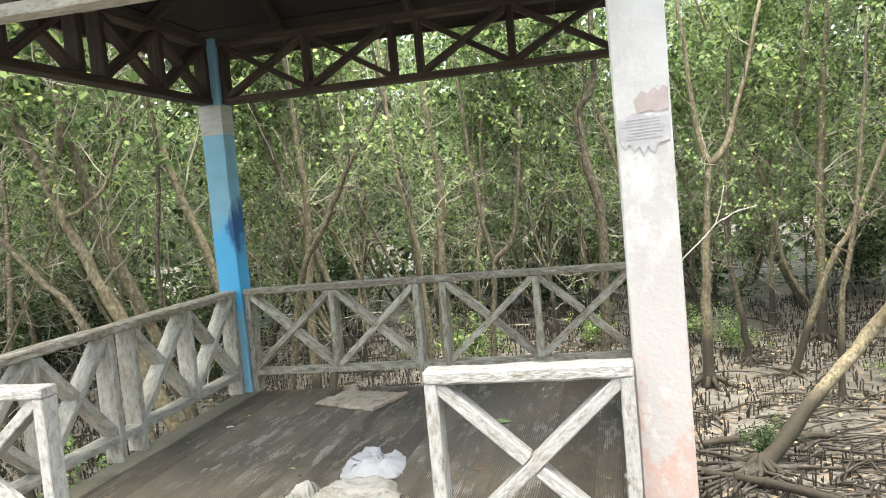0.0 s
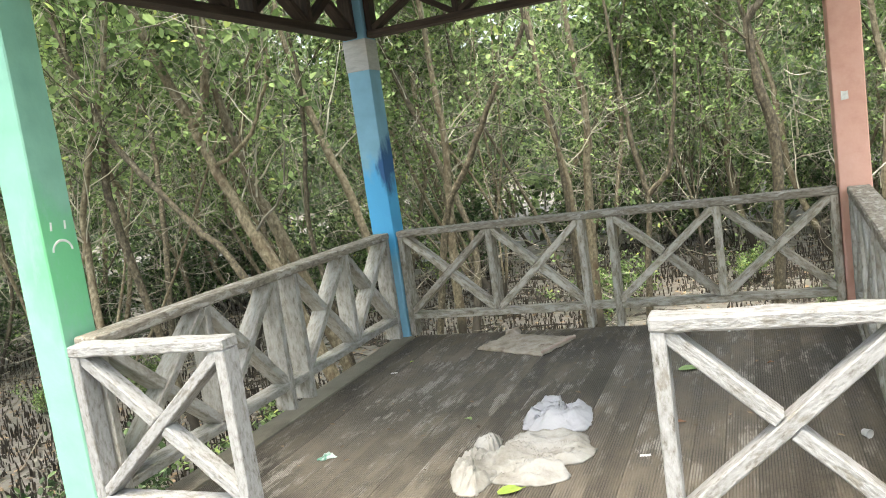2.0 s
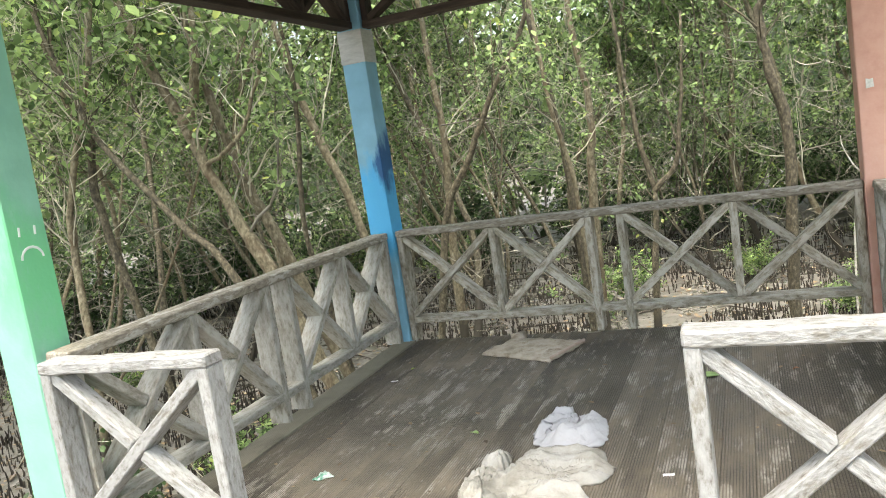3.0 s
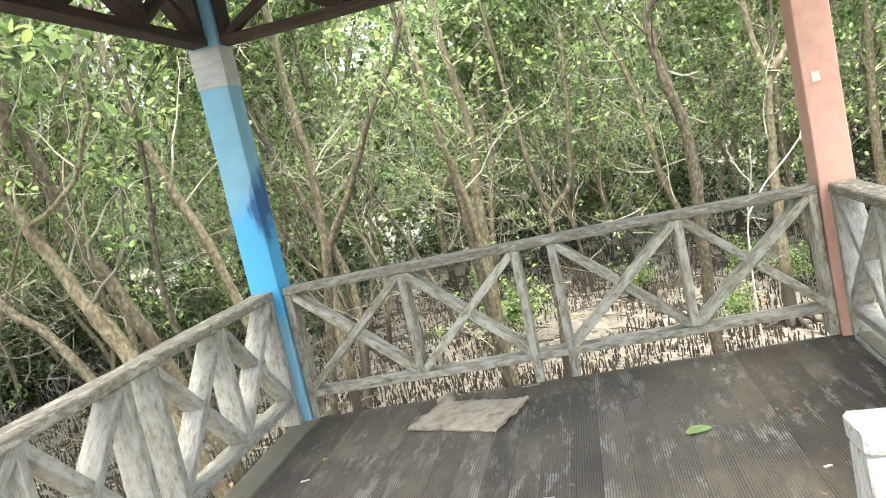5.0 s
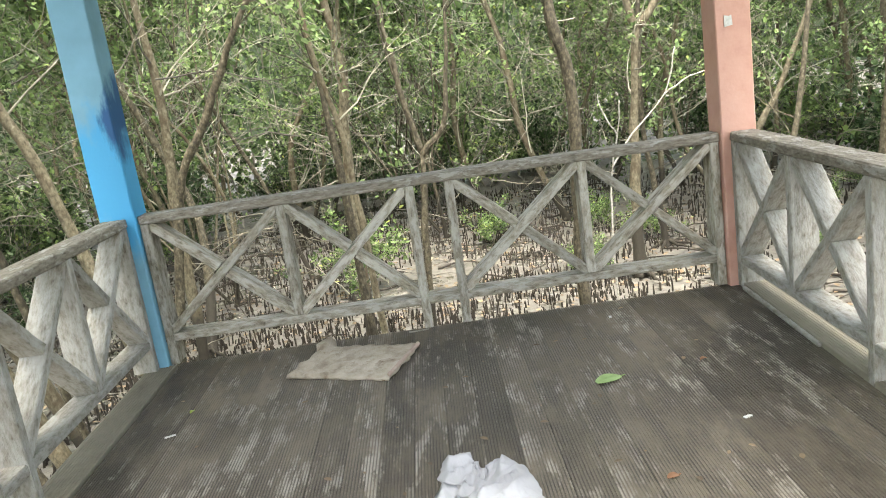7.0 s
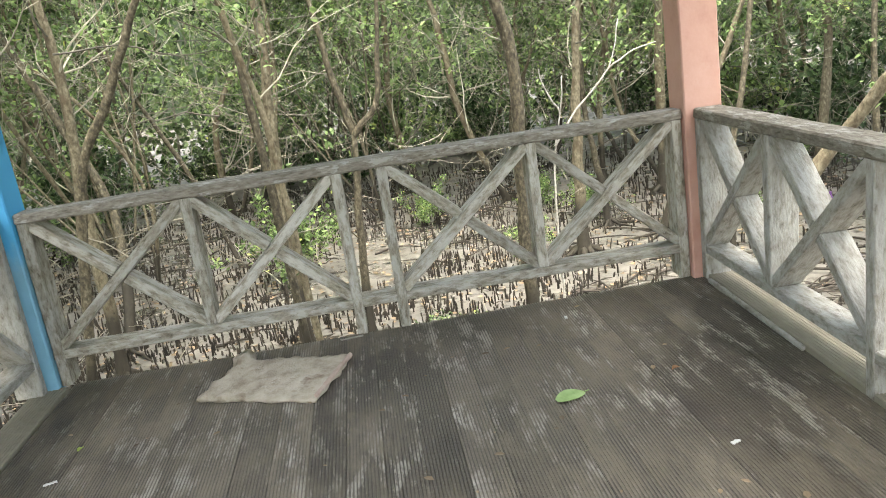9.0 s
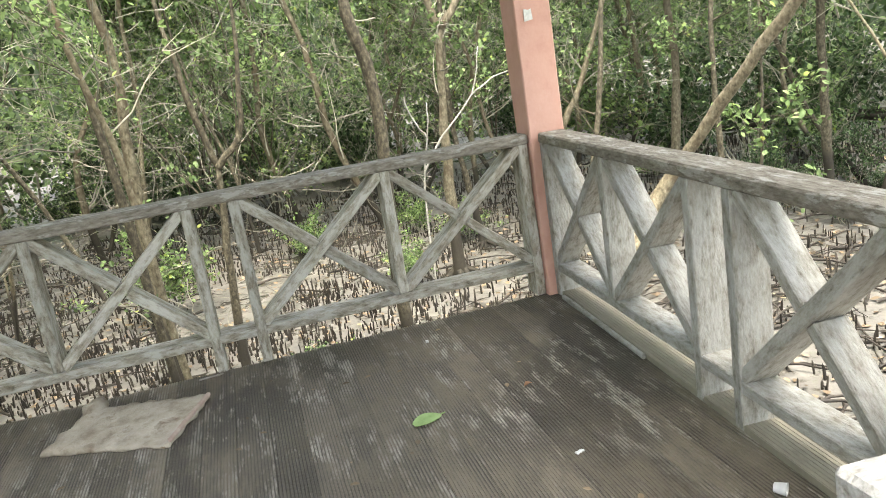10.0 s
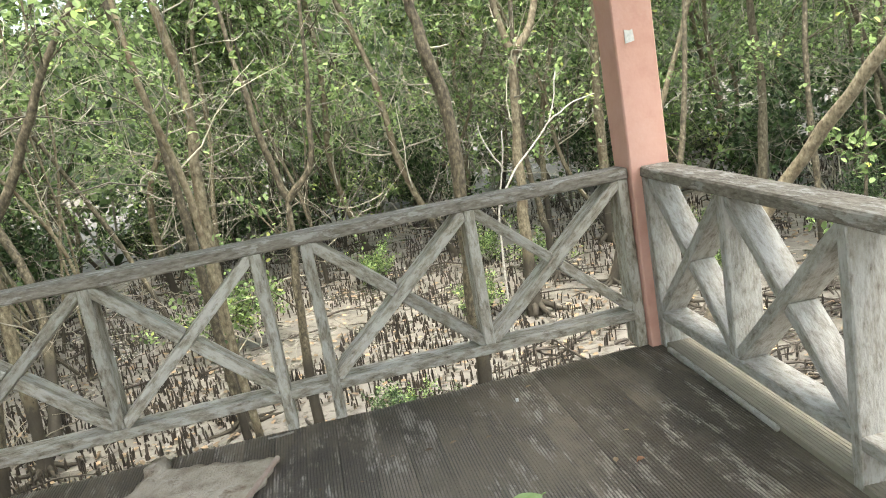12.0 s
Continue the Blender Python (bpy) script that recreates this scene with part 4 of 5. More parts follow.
while len(spots) < 84 and tries < 9000:
    tries += 1
    ang, d = radians(rng.uniform(-52, 62)), 7.5 + 15.0 * rng.random() ** 0.8
    x, y = 1.8 - math.sin(ang) * d, -4.5 + math.cos(ang) * d
    if y < 5.2 and -2.6 < x < 5.5 or (x > 4.5 and y < 7.5 and x < 9.5) or (x < -1.2 and x > -2.6 and y < 2):
        continue
    if (y < 0.5 and -2.9 < x < 5) or (y < 9.5 and -0.5 < x < 6.5) or (x > 7.0 and y < 11.0 and y > 0.9 * x - 3.0):
        continue
    if all((x - a) ** 2 + (y - b) ** 2 > 0.9 for a, b in spots):
        spots.append((x, y))
for k, (x, y) in enumerate(spots):
    src = forms[k % 7] if math.hypot(x - 1.8, y + 4.5) < 15 else forms[7 + k % 5]
    s = rng.uniform(0.85, 1.35)
    mt = pose(x, y, GROUND - 0.03, rng.uniform(-15, 15), rng.uniform(-15, 15), rng.uniform(0, 360)) @ Matrix.Diagonal((s, s, s, 1))
    copy_thing(src, mt)
for k, src in enumerate(forms):
    a = radians(95 + 15.5 * k)
    src.matrix_world = pose(1.8 - math.sin(a) * 11, -4.5 + math.cos(a) * 11, GROUND)


# low green shoots and bushes
def bush(seed, size, count, leaf_size, mat, label):
    rng = random.Random(seed)
    b = thing("mangrove_shrub", pose(0, 0, 0), label, "shrub", "low shrubs on the mud")
    wood, crown = Builder(), Builder()
    for _ in range(count):
        a = rng.uniform(0, 6.283)
        grow_branch(wood, crown, rng, Vector((rng.uniform(-0.15, 0.15) * size, rng.uniform(-0.15, 0.15) * size, 0)), Vector((math.cos(a) * 0.6, math.sin(a) * 0.6, 1.0)),
                    size * rng.uniform(0.6, 1.1), 0.012, 0, 1.0, leaf_size)
    tagged(part("branchwork", wood.mesh("branchwork", True), TWIG_BARK, b), kind="stuff")
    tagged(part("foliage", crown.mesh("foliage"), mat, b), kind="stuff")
    return b


# all but one take the leaf colour with the undergrowth's shade in it
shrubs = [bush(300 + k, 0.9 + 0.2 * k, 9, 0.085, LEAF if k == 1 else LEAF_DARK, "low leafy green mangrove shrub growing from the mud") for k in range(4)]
for k in range(110):
    ang, d = radians(rng.uniform(-50, 60)), (11.0 if k % 3 == 0 else 16.0) + 8.0 * rng.random() ** 0.8
    x, y = 1.8 - math.sin(ang) * d, -4.5 + math.cos(ang) * d
    s = rng.uniform(0.8, 1.7) if d > 16 else rng.uniform(0.25, 0.7)
    if (y < 2.2 and -2.2 < x < 5) or (3 < x < 7.5 and y < 5.5) or (-1.5 < x < 8.5 and y < 15.0):
        continue
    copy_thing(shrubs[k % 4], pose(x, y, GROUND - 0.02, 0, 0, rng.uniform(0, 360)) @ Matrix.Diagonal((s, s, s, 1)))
for x, y, z in ((2.3, 3.5, 0.35), (3.7, 6.6, 0.5), (5.2, 8.2, 0.55), (4.6, 9.4, 0.6), (2.6, 9.5, 0.6), (6.9, 6.0, 0.35), (8.2, 8.4, 0.4),
                (3.0, 1.7, 0.28), (0.3, 7.4, 0.9), (9.6, 9.8, 0.5), (10.8, 8.0, 0.4)):
    copy_thing(shrubs[1], pose(x, y, GROUND - 0.02, 0, 0, rng.uniform(0, 360)) @ Matrix.Diagonal((z, z, z * 0.9, 1)))
for src, p in zip(shrubs, ((4.75, 3.0, 0.4), (-2.2, 0.4, 0.7), (-2.4, -1.2, 0.8), (2.3, 3.3, 0.35))):
    src.matrix_world = pose(p[0], p[1], GROUND) @ Matrix.Diagonal((p[2], p[2], p[2], 1))

# far woods: leaves and stems that nobody could count
rng = random.Random(9)
far_leaves, far_stems = Builder(), Builder()
for k in range(52000):
    ang, d = radians(rng.uniform(-75, 75)), rng.uniform(22, 34)
    z = GROUND + 9.5 * rng.random() ** 0.85
    p = Vector((1.8 - math.sin(ang) * d, -4.5 + math.cos(ang) * d, z))
    far_leaves.leaf(p, (rnd(rng) + Vector((0, 0, 0.1))).normalized(), rnd(rng) + Vector((0, 0, 0.6)), rng.uniform(0.18, 0.42))
for k in range(190):
    ang, d = radians(rng.uniform(-75, 75)), rng.uniform(21, 32)
    p = Vector((1.8 - math.sin(ang) * d, -4.5 + math.cos(ang) * d, GROUND))
    far_stems.tube(smooth_line([p, p + Vector((rng.uniform(-.6, .6), rng.uniform(-.6, .6), 3)), p + Vector((rng.uniform(-1.6, 1.6), rng.uniform(-1.6, 1.6), 8))], 3, rng, 0.08),
                   [rng.uniform(0.02, 0.06) * (1 - 0.1 * i) for i in range(7)], 4, False)
lone("far_wood_foliage", far_leaves.mesh("far_wood_foliage"), LEAF_FAR, pose(0, 0, 0), "dense dark green foliage of the distant mangrove wood", "foliage", kind="stuff")
lone("far_wood_stems", far_stems.mesh("far_wood_stems"), TWIG_BARK, pose(0, 0, 0), "countless pale stems of the distant mangrove wood", "stems", kind="stuff")

# distance behind the wood: an added ring, the shade between far trees in its colour
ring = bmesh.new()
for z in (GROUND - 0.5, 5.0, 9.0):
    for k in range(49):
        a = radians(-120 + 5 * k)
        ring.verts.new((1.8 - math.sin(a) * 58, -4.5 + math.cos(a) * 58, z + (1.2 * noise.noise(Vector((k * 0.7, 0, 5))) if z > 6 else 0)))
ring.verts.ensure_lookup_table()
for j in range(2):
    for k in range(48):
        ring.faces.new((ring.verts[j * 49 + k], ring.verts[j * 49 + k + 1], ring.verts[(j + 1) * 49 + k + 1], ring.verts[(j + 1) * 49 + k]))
lone("backdrop", ring, material("shaded_distant_wood", [(0.3, (0.012, 0.02, 0.009)), (0.5, (0.03, 0.045, 0.02)), (0.7, (0.08, 0.1, 0.055))], scale=1.2, detail=9, bump=0, stretch=(1, 1, 0.5)),
     pose(0, 0, 0), "plain added ring coloured as the shaded depth of the distant wood", "woods", kind="structure")

# breathing roots that stand in the mud
pegs = Builder()
for k in range(42000):
    ang, d = radians(rng.uniform(-50, 58)), 5.0 + 15.0 * rng.random() ** 0.75
    x, y = 1.8 - math.sin(ang) * d, -4.5 + math.cos(ang) * d
    if noise.noise(Vector((x * 0.45, y * 0.45, 11))) < -0.16 - 0.25 * rng.random() or (x > 4.2 and y < 7 and rng.random() < 0.72) or (d > 11.5 and rng.random() < 0.4):
        continue
    pegs.peg(Vector((x, y, mud_height(x, y))), 0.04 + 0.15 * rng.random() ** 1.6, rng.uniform(0.008, 0.017), (rng.uniform(-.03, .03), rng.uniform(-.03, .03)))
lone("breathing_roots", pegs.mesh("breathing_roots"), PEG_BARK, pose(0, 0, 0), "countless dark breathing roots standing in the mud", "roots", kind="stuff")
litter = Builder()
for k in range(8500):
    ang, d = radians(rng.uniform(-50, 58)), 5.0 + 14.0 * rng.random()
    x, y = 1.8 - math.sin(ang) * d, -4.5 + math.cos(ang) * d
    a = rng.uniform(0, 6.283)
    litter.leaf(Vector((x, y, mud_height(x, y) + 0.015)), Vector((math.cos(a), math.sin(a), rng.uniform(-0.1, 0.3))).normalized(), Vector((rng.uniform(-.4, .4), rng.uniform(-.4, .4), 1)), rng.uniform(0.05, 0.11))
lone("leaf_litter", litter.mesh("leaf_litter"), LITTER_LEAF, pose(0, 0, 0), "brown dead leaves scattered on the mud", "leaf litter", kind="stuff")
sticks = Builder()
for k in range(720):
    if k < 500:
        x, y = rng.uniform(3.8, 8.5), rng.uniform(-1.5, 5.0)
    else:
        x, y = rng.uniform(-6, 10), rng.uniform(1.5, 12)
    a, ln = rng.gauss(0.0, 0.8), rng.uniform(0.3, 1.3)
    d = Vector((math.cos(a), math.sin(a), 0))
    p = Vector((x, y, mud_height(x, y) + 0.01))
    r = rng.uniform(0.007, 0.024)
    sticks.tube(smooth_line([p, p + d * ln * 0.5 + Vector((0, 0, 0.03)) + rnd(rng, 0.05), p + d * ln], 3, rng, 0.015), [r * (1 - 0.1 * i) for i in range(7)], 5)
lone("fallen_twigs", sticks.mesh("fallen_twigs", True), WET_ROOT, pose(0, 0, 0), "tangle of dark fallen twigs and roots on the mud", "twigs", kind="stuff")


knot = Builder()  # roots that run out from the foot of the leaning tree
for k in range(26):
    a = radians(rng.uniform(120, 260)) if k < 20 else rng.uniform(0, 6.283)
    d = Vector((math.cos(a), math.sin(a), 0))
    foot, ln = Vector((4.49, 2.51, GROUND)), rng.uniform(0.6, 1.7)
    turn = Vector((-d.y, d.x, 0)) * rng.uniform(-0.3, 0.3)
    run = smooth_line([foot + Vector((0, 0, 0.12)), foot + d * 0.2 + Vector((0, 0, 0.07)), foot + d * ln * 0.55 + turn + Vector((0, 0, 0.04)), foot + d * ln + turn * 1.6 + Vector((0, 0, -0.02))], 4, rng, 0.012)
    knot.tube(run, [rng.uniform(0.025, 0.04) * (1 - 0.05 * i) for i in range(len(run))], 6)
lone("tree_roots", knot.mesh("tree_roots", True), WET_ROOT, pose(0, 0, 0), "tangle of dark wet roots round the foot of a leaning trunk", "roots", kind="stuff")

tangle = Builder()
for k in range(1500):
    ang, d = radians(rng.uniform(-50, 58)), 8.5 + 13.0 * rng.random()
    x, y = 1.8 - math.sin(ang) * d, -4.5 + math.cos(ang) * d
    if (y < 4.5 and -0.5 < x < 6) or (x > 4 and y < 7.5) or (x > -0.5 and y < 9 and rng.random() < 0.6):
        continue
    p = Vector((x, y, GROUND + 0.1 + 3.6 * rng.random() ** 1.3))
    a = rng.uniform(0, 6.283)
    w = Vector((math.cos(a), math.sin(a), rng.uniform(-0.45, 0.8)))
    r, step = rng.uniform(0.004, 0.011), rng.uniform(0.18, 0.4)
    line = [p]
    for _ in range(rng.randint(3, 6)):
        w = (w + rnd(rng, 0.45)).normalized()
        line.append(line[-1] + w * step)
        if rng.random() < 0.6:
            side = (w + rnd(rng, 0.9)).normalized()
            q = line[-1]
            tangle.tube([q, q + side * step * 0.8, q + (side + rnd(rng, 0.4)) * step * 1.5], [r * 0.6, r * 0.4, r * 0.15], 3, False)
    run = smooth_line(line, 2, rng, 0.01)
    tangle.tube(run, [r * (1 - 0.8 * i / len(run)) for i in range(len(run))], 4, False)
lone("dead_brushwood", tangle.mesh("dead_brushwood", True), material("dead_twig_bark", [(0.3, (0.1, 0.09, 0.068)), (0.7, (0.3, 0.28, 0.23))], scale=3, bump=0, island=0.6), pose(0, 0, 0), "tangle of bare pale dead twigs low in the wood", "brushwood", kind="stuff")


def fallen_log(a, b, r, seed):
    rng = random.Random(seed)
    w = Builder()
    pts = smooth_line([a, (Vector(a) + Vector(b)) / 2 + Vector((0, 0, 0.05)), b], 6, rng, r * 0.25)
    w.tube(pts, [r * rng.uniform(0.85, 1.1) for _ in pts], 8)
    lone("fallen_log", w.mesh("fallen_log", True), TRUNK_BARK, pose(0, 0, 0), "fallen grey-brown log lying across the mud", "log", "fallen logs")


fallen_log((11.6, 20.6, G + 0.12), (16.2, 9.4, G + 0.15), 0.13, 1)
fallen_log((12.4, 13.6, G + 0.12), (15.6, 8.6, G + 0.3), 0.07, 2)
fallen_log((3.9, 2.4, G + 0.05), (5.6, 1.0, G + 0.05), 0.05, 3)
fallen_log((4.0, 3.3, G + 0.05), (5.5, 3.5, G + 0.05), 0.045, 4)

# ---- things left on the deck ----
def drape_into(bm, nx, ny, w, h, seed, height, ragged=0.12, at=None, fold=(1.0, 0.35)):
    """Adds a crumpled cloth to bm: a sheet with creased folds, a ragged outline and thickness, at a pose."""
    rng = random.Random(seed)
    off = rng.uniform(0, 50)
    at = at or Matrix.Identity(4)
    top, low = [], []
    for j in range(ny + 1):
        for i in range(nx + 1):
            u, v = 2 * i / nx - 1, 2 * j / ny - 1
            a = math.atan2(v, u)
            rr = max(abs(u), abs(v)) / max(math.hypot(u, v), 1e-6)
            edge = 1 + ragged * (2.0 * noise.noise(Vector((math.cos(a) * 1.3 + off, math.sin(a) * 1.3, 2))) + 0.9 * noise.noise(Vector((math.cos(a) * 4 + off, math.sin(a) * 4, 6))))
            x, y = u * rr * w / 2 * edge, v * rr * h / 2 * edge
            d = min(max(abs(u), abs(v)), 1.0)
            body = height * (1 - d ** 2.2) * (0.6 + 0.9 * noise.noise(Vector((x * 7 + off, y * 7, 0))))
            crease = (1 - abs(noise.noise(Vector((x * 16 * fold[0] + off, y * 16 * fold[1], 4)))) * 2.4)
            fine = (1 - abs(noise.noise(Vector((x * 34 * fold[1] + off, y * 34 * fold[0], 8)))) * 2.4)
            z = max(body, 0) + (0.03 * max(crease, 0) ** 3 + 0.006 * max(fine, 0) ** 2) * (1 - d ** 8) + 0.005
            top.append(bm.verts.new(at @ Vector((x, y, z))))
            low.append(bm.verts.new(at @ Vector((x, y, max(z - 0.006, 0.0005)))))
    k = nx + 1
    for j in range(ny):
        for i in range(nx):
            q = (j * k + i, j * k + i + 1, (j + 1) * k + i + 1, (j + 1) * k + i)
            bm.faces.new([top[t] for t in q])
            bm.faces.new([low[t] for t in reversed(q)])
    rim = [i for i in range(k)] + [j * k + nx for j in range(1, ny + 1)] + [ny * k + i for i in range(nx - 1, -1, -1)] + [j * k for j in range(ny - 1, 0, -1)]
    for a, b in zip(rim, rim[1:] + rim[:1]):
        bm.faces.new((top[b], top[a], low[a], low[b]))
    for f in bm.faces:
        f.smooth = True
    return bm


def draped(nx, ny, w, h, seed, height, ragged=0.12):
    return drape_into(bmesh.new(), nx, ny, w, h, seed, height, ragged)


def laid_cloth(bm, outline, height, seed, folds, at=None):
    """Adds a cloth lying flat: the rounded outline filled with rings, low soft folds along one direction, a thin rim."""
    at = at or Matrix.Identity(4)
    rng = random.Random(seed)
    off = rng.uniform(0, 40)
    around, rings = 96, 22
    k = len(outline)
    cx, cy = sum(p[0] for p in outline) / k, sum(p[1] for p in outline) / k
    rim = []
    for i in range(around):
        f = i * k / around
        a, t = int(f), f - int(f)
        p0, p1, p2, p3 = (outline[(a + d) % k] for d in (-1, 0, 1, 2))
        rim.append(tuple(0.5 * (2 * p1[c] + (p2[c] - p0[c]) * t + (2 * p0[c] - 5 * p1[c] + 4 * p2[c] - p3[c]) * t * t + (3 * p1[c] - p0[c] - 3 * p2[c] + p3[c]) * t ** 3)
                         + 0.022 * noise.noise(Vector((i * 0.55 + off, c * 9, 1))) for c in (0, 1)))
    ca, sa = math.cos(radians(folds)), math.sin(radians(folds))
    rows = []
    for j in range(1, rings + 1):
        r = j / rings
        row = []
        for px, py in rim:
            x, y = cx + (px - cx) * r, cy + (py - cy) * r
            u, v = x * ca + y * sa, -x * sa + y * ca
            swell = height * (1 - r ** 4) * (0.4 + 1.7 * noise.noise(Vector((x * 6 + off, y * 6, 2))))
            ridge = max(0.0, 1 - 2.2 * abs(noise.noise(Vector((u * 4 + off, v * 19, 5))))) ** 2 * 0.032
            small = max(0.0, 1 - 2.2 * abs(noise.noise(Vector((u * 12 + off, v * 34, 7))))) ** 2 * 0.01
            row.append(at @ Vector((x, y, 0.004 + max(swell, 0) + (ridge + small) * (1 - 0.7 * r ** 6))))
        rows.append(row)
    mid = at @ Vector((cx, cy, 0.004 + height * 0.6))
    centre = bm.verts.new(mid)
    vs = [[bm.verts.new(p) for p in row] for row in rows]
    skirt = [bm.verts.new((p.x, p.y, 0.0005)) for p in rows[-1]]
    for i in range(around):
        q = (i + 1) % around
        bm.faces.new((centre, vs[0][i], vs[0][q]))
        for a, b in zip(vs, vs[1:]):
            bm.faces.new((a[i], b[i], b[q], a[q]))
        bm.faces.new((vs[-1][i], skirt[i], skirt[q], vs[-1][q]))
    bm.faces.new(skirt[::-1])
    bmesh.ops.recalc_face_normals(bm, faces=bm.faces)
    for f in bm.faces:
        f.smooth = True
    return bm


rag = bmesh.new()
laid_cloth(rag, [(-0.15, -0.18), (-0.18, -0.03), (-0.16, 0.04), (-0.15, 0.22), (-0.06, 0.26), (0.01, 0.14), (0.07, 0.21), (0.15, 0.12), (0.19, -0.06), (0.17, -0.2), (0.0, -0.22)], 0.05, 3, 60)
lone("cloth", rag, CLOTH, pose(1.71, -1.86, 0.0), "crumpled bright white cloth lying on the deck", "cloth", "rags on the deck")
shirt = bmesh.new()
laid_cloth(shirt, [(-0.1, 0.32), (0.18, 0.34), (0.26, 0.2), (0.3, 0.12), (0.26, 0.0), (0.12, -0.08), (0.24, -0.16), (0.1, -0.26), (-0.08, -0.25), (-0.14, -0.21), (-0.22, 0.05), (-0.16, 0.2)], 0.035, 8, 10)
laid_cloth(shirt, [(-0.3, 0.1), (-0.22, 0.12), (-0.13, 0.0), (-0.13, -0.34), (-0.24, -0.36), (-0.33, -0.18), (-0.35, -0.02)], 0.045, 12, 80)
laid_cloth(shirt, [(-0.3, 0.1), (-0.31, 0.24), (-0.25, 0.21), (-0.2, 0.24), (-0.2, 0.1)], 0.05, 15, 30)
lone("cloth", shirt, DIRTY_CLOTH, pose(1.69, -2.44, 0), "crumpled soiled whitish garment with a spread sleeve on the deck", "cloth", "rags on the deck")
sack = thing("sack", pose(1.127, -0.362, 0, 0, 0, -20), "flattened stained beige sack lying on the deck", "sack")
bm = bmesh.new()
grid = {}
for j in range(17):
    for i in range(29):
        u, v = i / 28, j / 16
        x = -0.3 + 0.6 * u + 0.0 * v + (0.03 * noise.noise(Vector((v * 6, 1, 1))) if i in (0, 28) else 0)
        y = -0.22 + 0.43 * v + 0.02 * noise.noise(Vector((u * 7, 3, 1))) + (0.05 if (j == 16 and i < 4) else 0) - 0.03 * u * (1 - v)
        z = 0.01 + 0.026 * abs(noise.noise(Vector((u * 7, v * 4, 9)))) + 0.012 * abs(noise.noise(Vector((u * 17, v * 9, 4)))) + (0.03 if i < 3 and j > 13 else 0)
        grid[i, j] = (bm.verts.new((x, y, z)), bm.verts.new((x, y, 0.001)))
for j in range(16):
    for i in range(28):
        q = [grid[i, j], grid[i + 1, j], grid[i + 1, j + 1], grid[i, j + 1]]
        bm.faces.new([t[0] for t in q])
        bm.faces.new([t[1] for t in reversed(q)])
for i in range(28):
    bm.faces.new((grid[i + 1, 0][0], grid[i, 0][0], grid[i, 0][1], grid[i + 1, 0][1]))
    bm.faces.new((grid[i, 16][0], grid[i + 1, 16][0], grid[i + 1, 16][1], grid[i, 16][1]))
for j in range(16):
    bm.faces.new((grid[0, j][0], grid[0, j + 1][0], grid[0, j + 1][1], grid[0, j][1]))
    bm.faces.new((grid[28, j + 1][0], grid[28, j][0], grid[28, j][1], grid[28, j + 1][1]))
for f in bm.faces:
    f.smooth = True
part("sheet", bm, CARD, sack)
part("hem", beam((0.298, -0.24, 0.026), (0.3, 0.2, 0.026), 0.02, 0.02, (0, 0, 1)), RED_EDGE, sack, "faded red stitched hem")


def fallen_leaf(x, y, ln, turn, mat, label, z=0.004):
    b = bmesh.new()
    n = 9
    rows = []
    for i in range(n + 1):
        u = i / n
        w = ln * 0.36 * math.sin(math.pi * min(u * 0.92 + 0.06, 1)) ** 0.7
        rows.append([b.verts.new(((u - 0.5) * ln, s * w, 0.004 + abs(s) * w * 0.08 + 0.006 * math.sin(u * 3))) for s in (-1, -0.5, 0, 0.5, 1)])
    for r, s in zip(rows, rows[1:]):
        for k in range(4):
            b.faces.new((r[k], s[k], s[k + 1], r[k + 1]))
    ext = bmesh.ops.extrude_face_region(b, geom=b.faces[:])
    bmesh.ops.translate(b, vec=(0, 0, -0.0015), verts=[g for g in ext["geom"] if isinstance(g, bmesh.types.BMVert)])
    bmesh.ops.recalc_face_normals(b, faces=b.faces)
    t = lone("fallen_leaf", b, mat, pose(x, y, z, 0, 0, turn), label, "leaf", "fallen leaves on the deck")
    part("stalk", beam((ln * 0.49, 0, 0.006), (ln * 0.68, 0.006, 0.004), 0.004, 0.004, (0, 0, 1), 0, 0.001, 1), mat, t)


fallen_leaf(2.34, -1.08, 0.125, 15, FRESH_LEAF, "green oval leaf fallen on the deck")
fallen_leaf(1.69, -2.76, 0.11, 30, YELLOW_LEAF, "yellow-green leaf fallen beside the cloth")
fallen_leaf(0.35, -0.75, 0.03, 60, YELLOW_LEAF, "small yellow leaf fallen on the deck")
fallen_leaf(1.2, -1.9, 0.04, 160, FRESH_LEAF, "small green leaf fallen on the deck")
fallen_leaf(2.35, -1.95, 0.045, 10, BROWN_LEAF, "dry brown leaf fallen on the deck")
fallen_leaf(2.8, -1.0, 0.035, 200, BROWN_LEAF, "dry brown leaf fallen on the deck")


def lathe(profile, sides=16):
    b = bmesh.new()
    rings = []
    for r, z in profile:
        rings.append([b.verts.new((r * math.cos(6.2832 * k / sides), r * math.sin(6.2832 * k / sides), z)) for k in range(sides)])
    for p, q in zip(rings, rings[1:]):
        for k in range(sides):
            b.faces.new((p[k], p[(k + 1) % sides], q[(k + 1) % sides], q[k]))
    b.faces.new(rings[0][::-1])
    b.faces.new(rings[-1])
    for f in b.faces:
        f.smooth = True
    return b


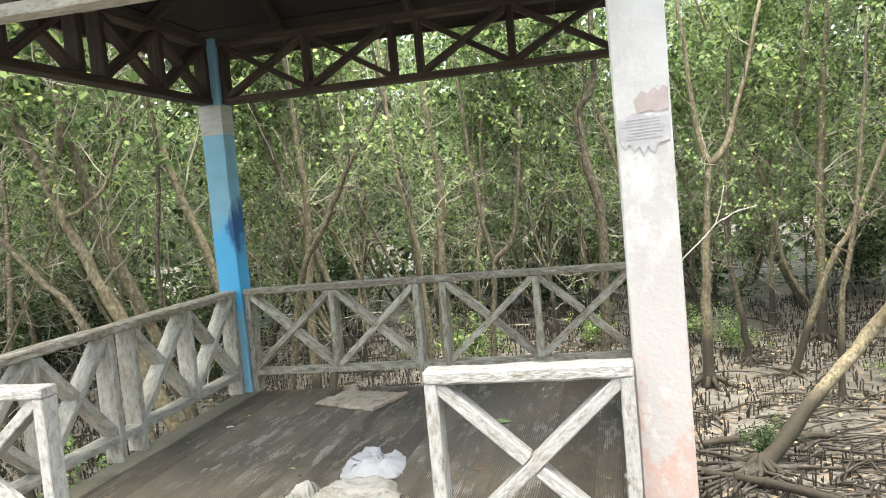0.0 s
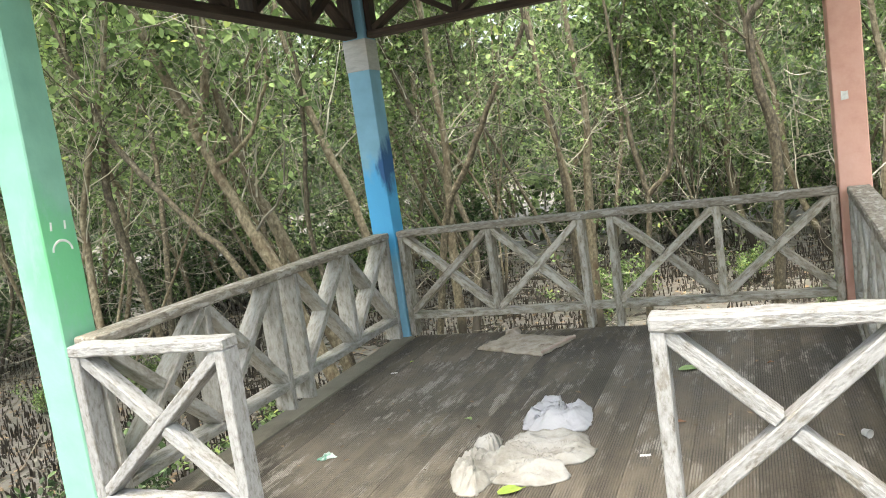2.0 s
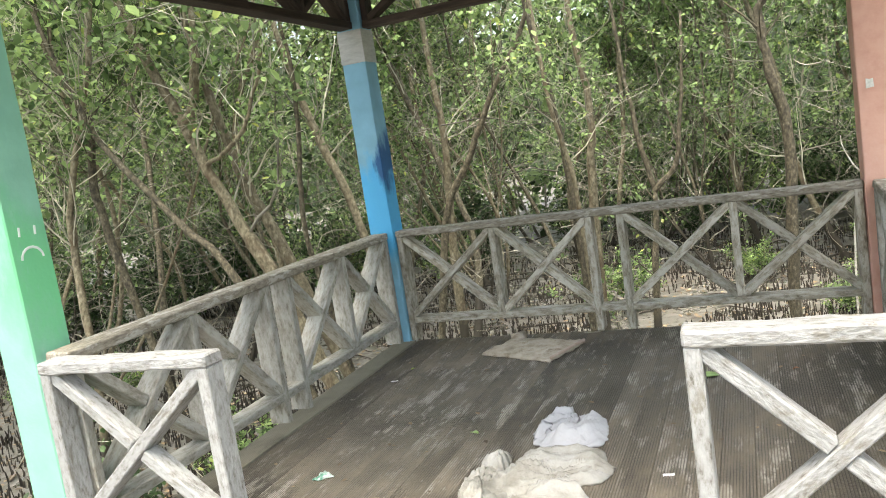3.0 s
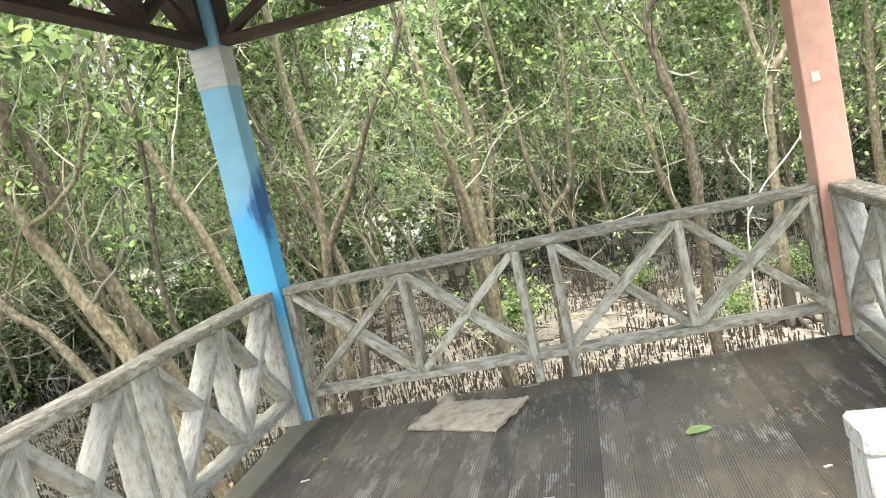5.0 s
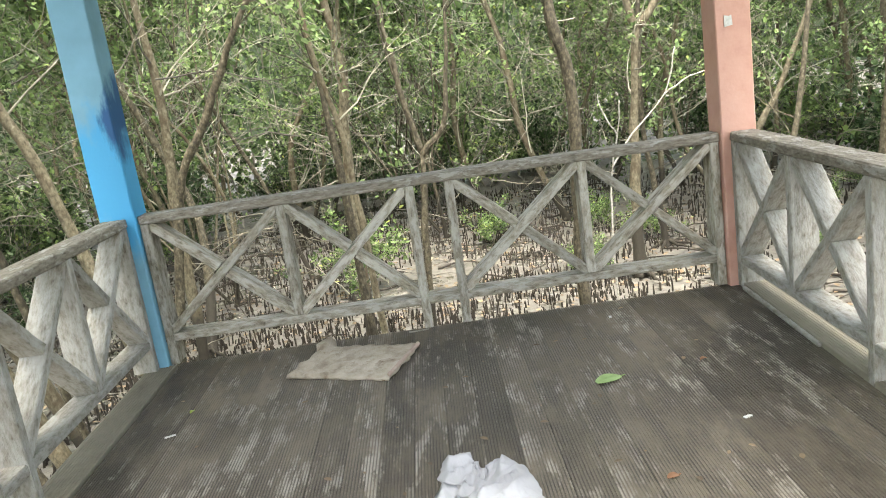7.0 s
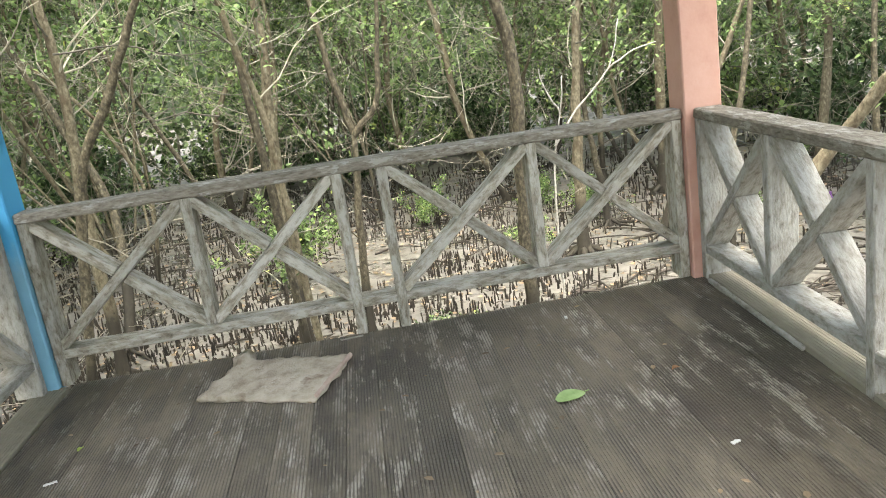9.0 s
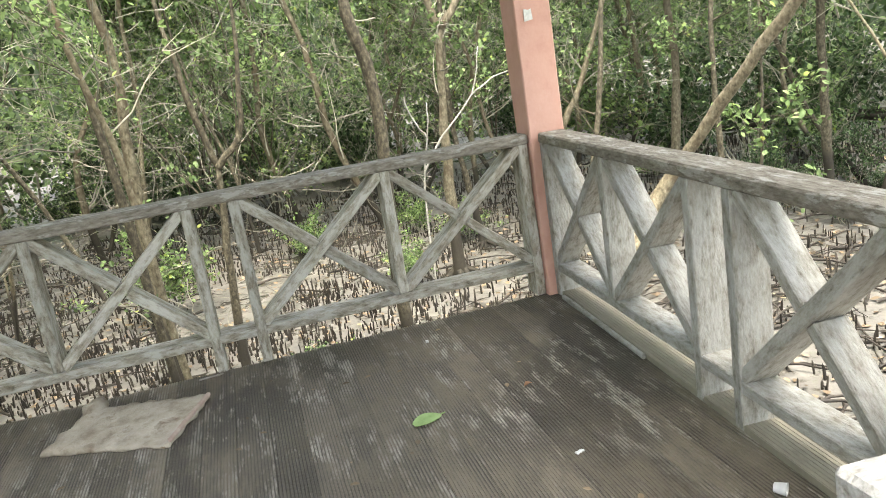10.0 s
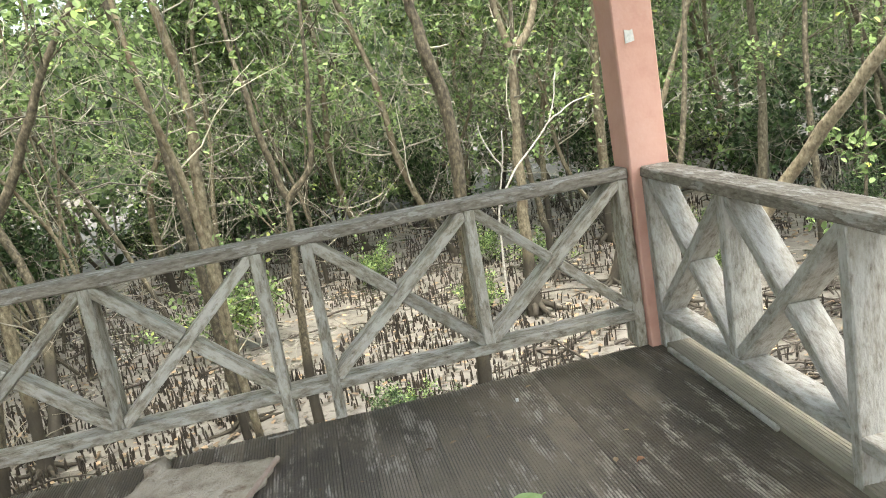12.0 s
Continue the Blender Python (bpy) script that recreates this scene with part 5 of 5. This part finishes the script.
lone("plastic_cup", lathe([(0.024, 0), (0.026, 0.003), (0.033, 0.06), (0.035, 0.062), (0.033, 0.06), (0.024, 0.004)]), PLASTIC, pose(3.15, -2.1, 0.02, 90, 0, 40) @ Matrix.Diagonal((0.6, 0.6, 0.6, 1)),
     "small white plastic cup lying on the deck", "cup")
lone("wrapper", draped(14, 10, 0.13, 0.08, 21, 0.02, 0.3), GREEN_FOIL, pose(0.585, -2.44, 0.002, 0, 0, 30) @ Matrix.Diagonal((0.75, 0.75, 0.6, 1)), "crumpled green and silver sweet wrapper on the deck", "wrapper")
crumbs = Builder()
rng = random.Random(31)
for k in range(70):
    p = Vector((rng.uniform(0.2, 3.1), rng.uniform(-2.6, -0.1), 0.004))
    a = rng.uniform(0, 6.283)
    crumbs.leaf(p, Vector((math.cos(a), math.sin(a), 0.1)).normalized(), Vector((0, 0, 1)), rng.uniform(0.012, 0.04))
lone("debris", crumbs.mesh("debris"), LITTER_LEAF, pose(0, 0, 0), "tiny bits of bark and leaf on the deck", "debris", kind="stuff")
for x, y, ln, a in ((2.74, -1.6, 0.035, 20), (2.2, -2.35, 0.05, 10), (1.42, 0.0, 0.12, 5), (0.29, -1.0, 0.05, 20), (2.55, -0.25, 0.03, 80)):
    lone("chip", beam((0, 0, 0.006), (ln, 0, 0.006), 0.008, 0.014, (0, 1, 0), 0.001, 0.001), PLASTIC if ln < 0.06 else GREY_WOOD, pose(x, y, 0, 0, 0, a),
         "small pale splinter lying on the deck", "splinter", "splinters on the deck")
lone("plastic_bag", draped(26, 18, 0.5, 0.3, 33, 0.12, 0.3), BAG, pose(2.95, 1.6, GROUND + 0.03, 0, 0, 10), "crumpled pale green plastic bag lying on the mud", "plastic bag")
lone("dead_leaf_cluster", draped(12, 12, 0.22, 0.22, 35, 0.12, 0.4), BROWN_LEAF, pose(2.2, 3.6, GROUND + 0.02, 35, 0, 10), "curled reddish-brown dead leaf on the mud", "leaf")
lone("plastic_bottle", lathe([(0.03, 0), (0.045, 0.01), (0.045, 0.18), (0.02, 0.24), (0.02, 0.27)]), PURPLE, pose(8.0, 6.3, GROUND + 0.02, 8, 5, 0),
     "purple plastic bottle standing in the mud", "bottle")

# ---- planks of the deck ----
board = ribbed_plank(0.1382, 3.4, 11)
for k in range(24):
    p = part("plank", board, DECK, floor)
    p.location = (0.06 + 0.1395 * k, -3.35, random.uniform(-0.0012, 0.0012))
edge = ribbed_plank(0.17, 3.08, 11)
p = part("plank", edge, DECK_PALE, floor, "pale greenish weathered edge board")
p.matrix_local = pose(3.225, -3.03, 0.026, 0, 0, -3.0)
part("batten", beam((3.365, -0.1, 0.012), (3.318, -1.05, 0.012), 0.024, 0.022, (1, 0, 0)), GREY_WOOD, floor, "pale greenish batten along the edge board")
p = part("plank", edge, DECK_PALE, floor, "pale greenish weathered edge board")
p.matrix_local = pose(-0.13, -3.06, 0.004)
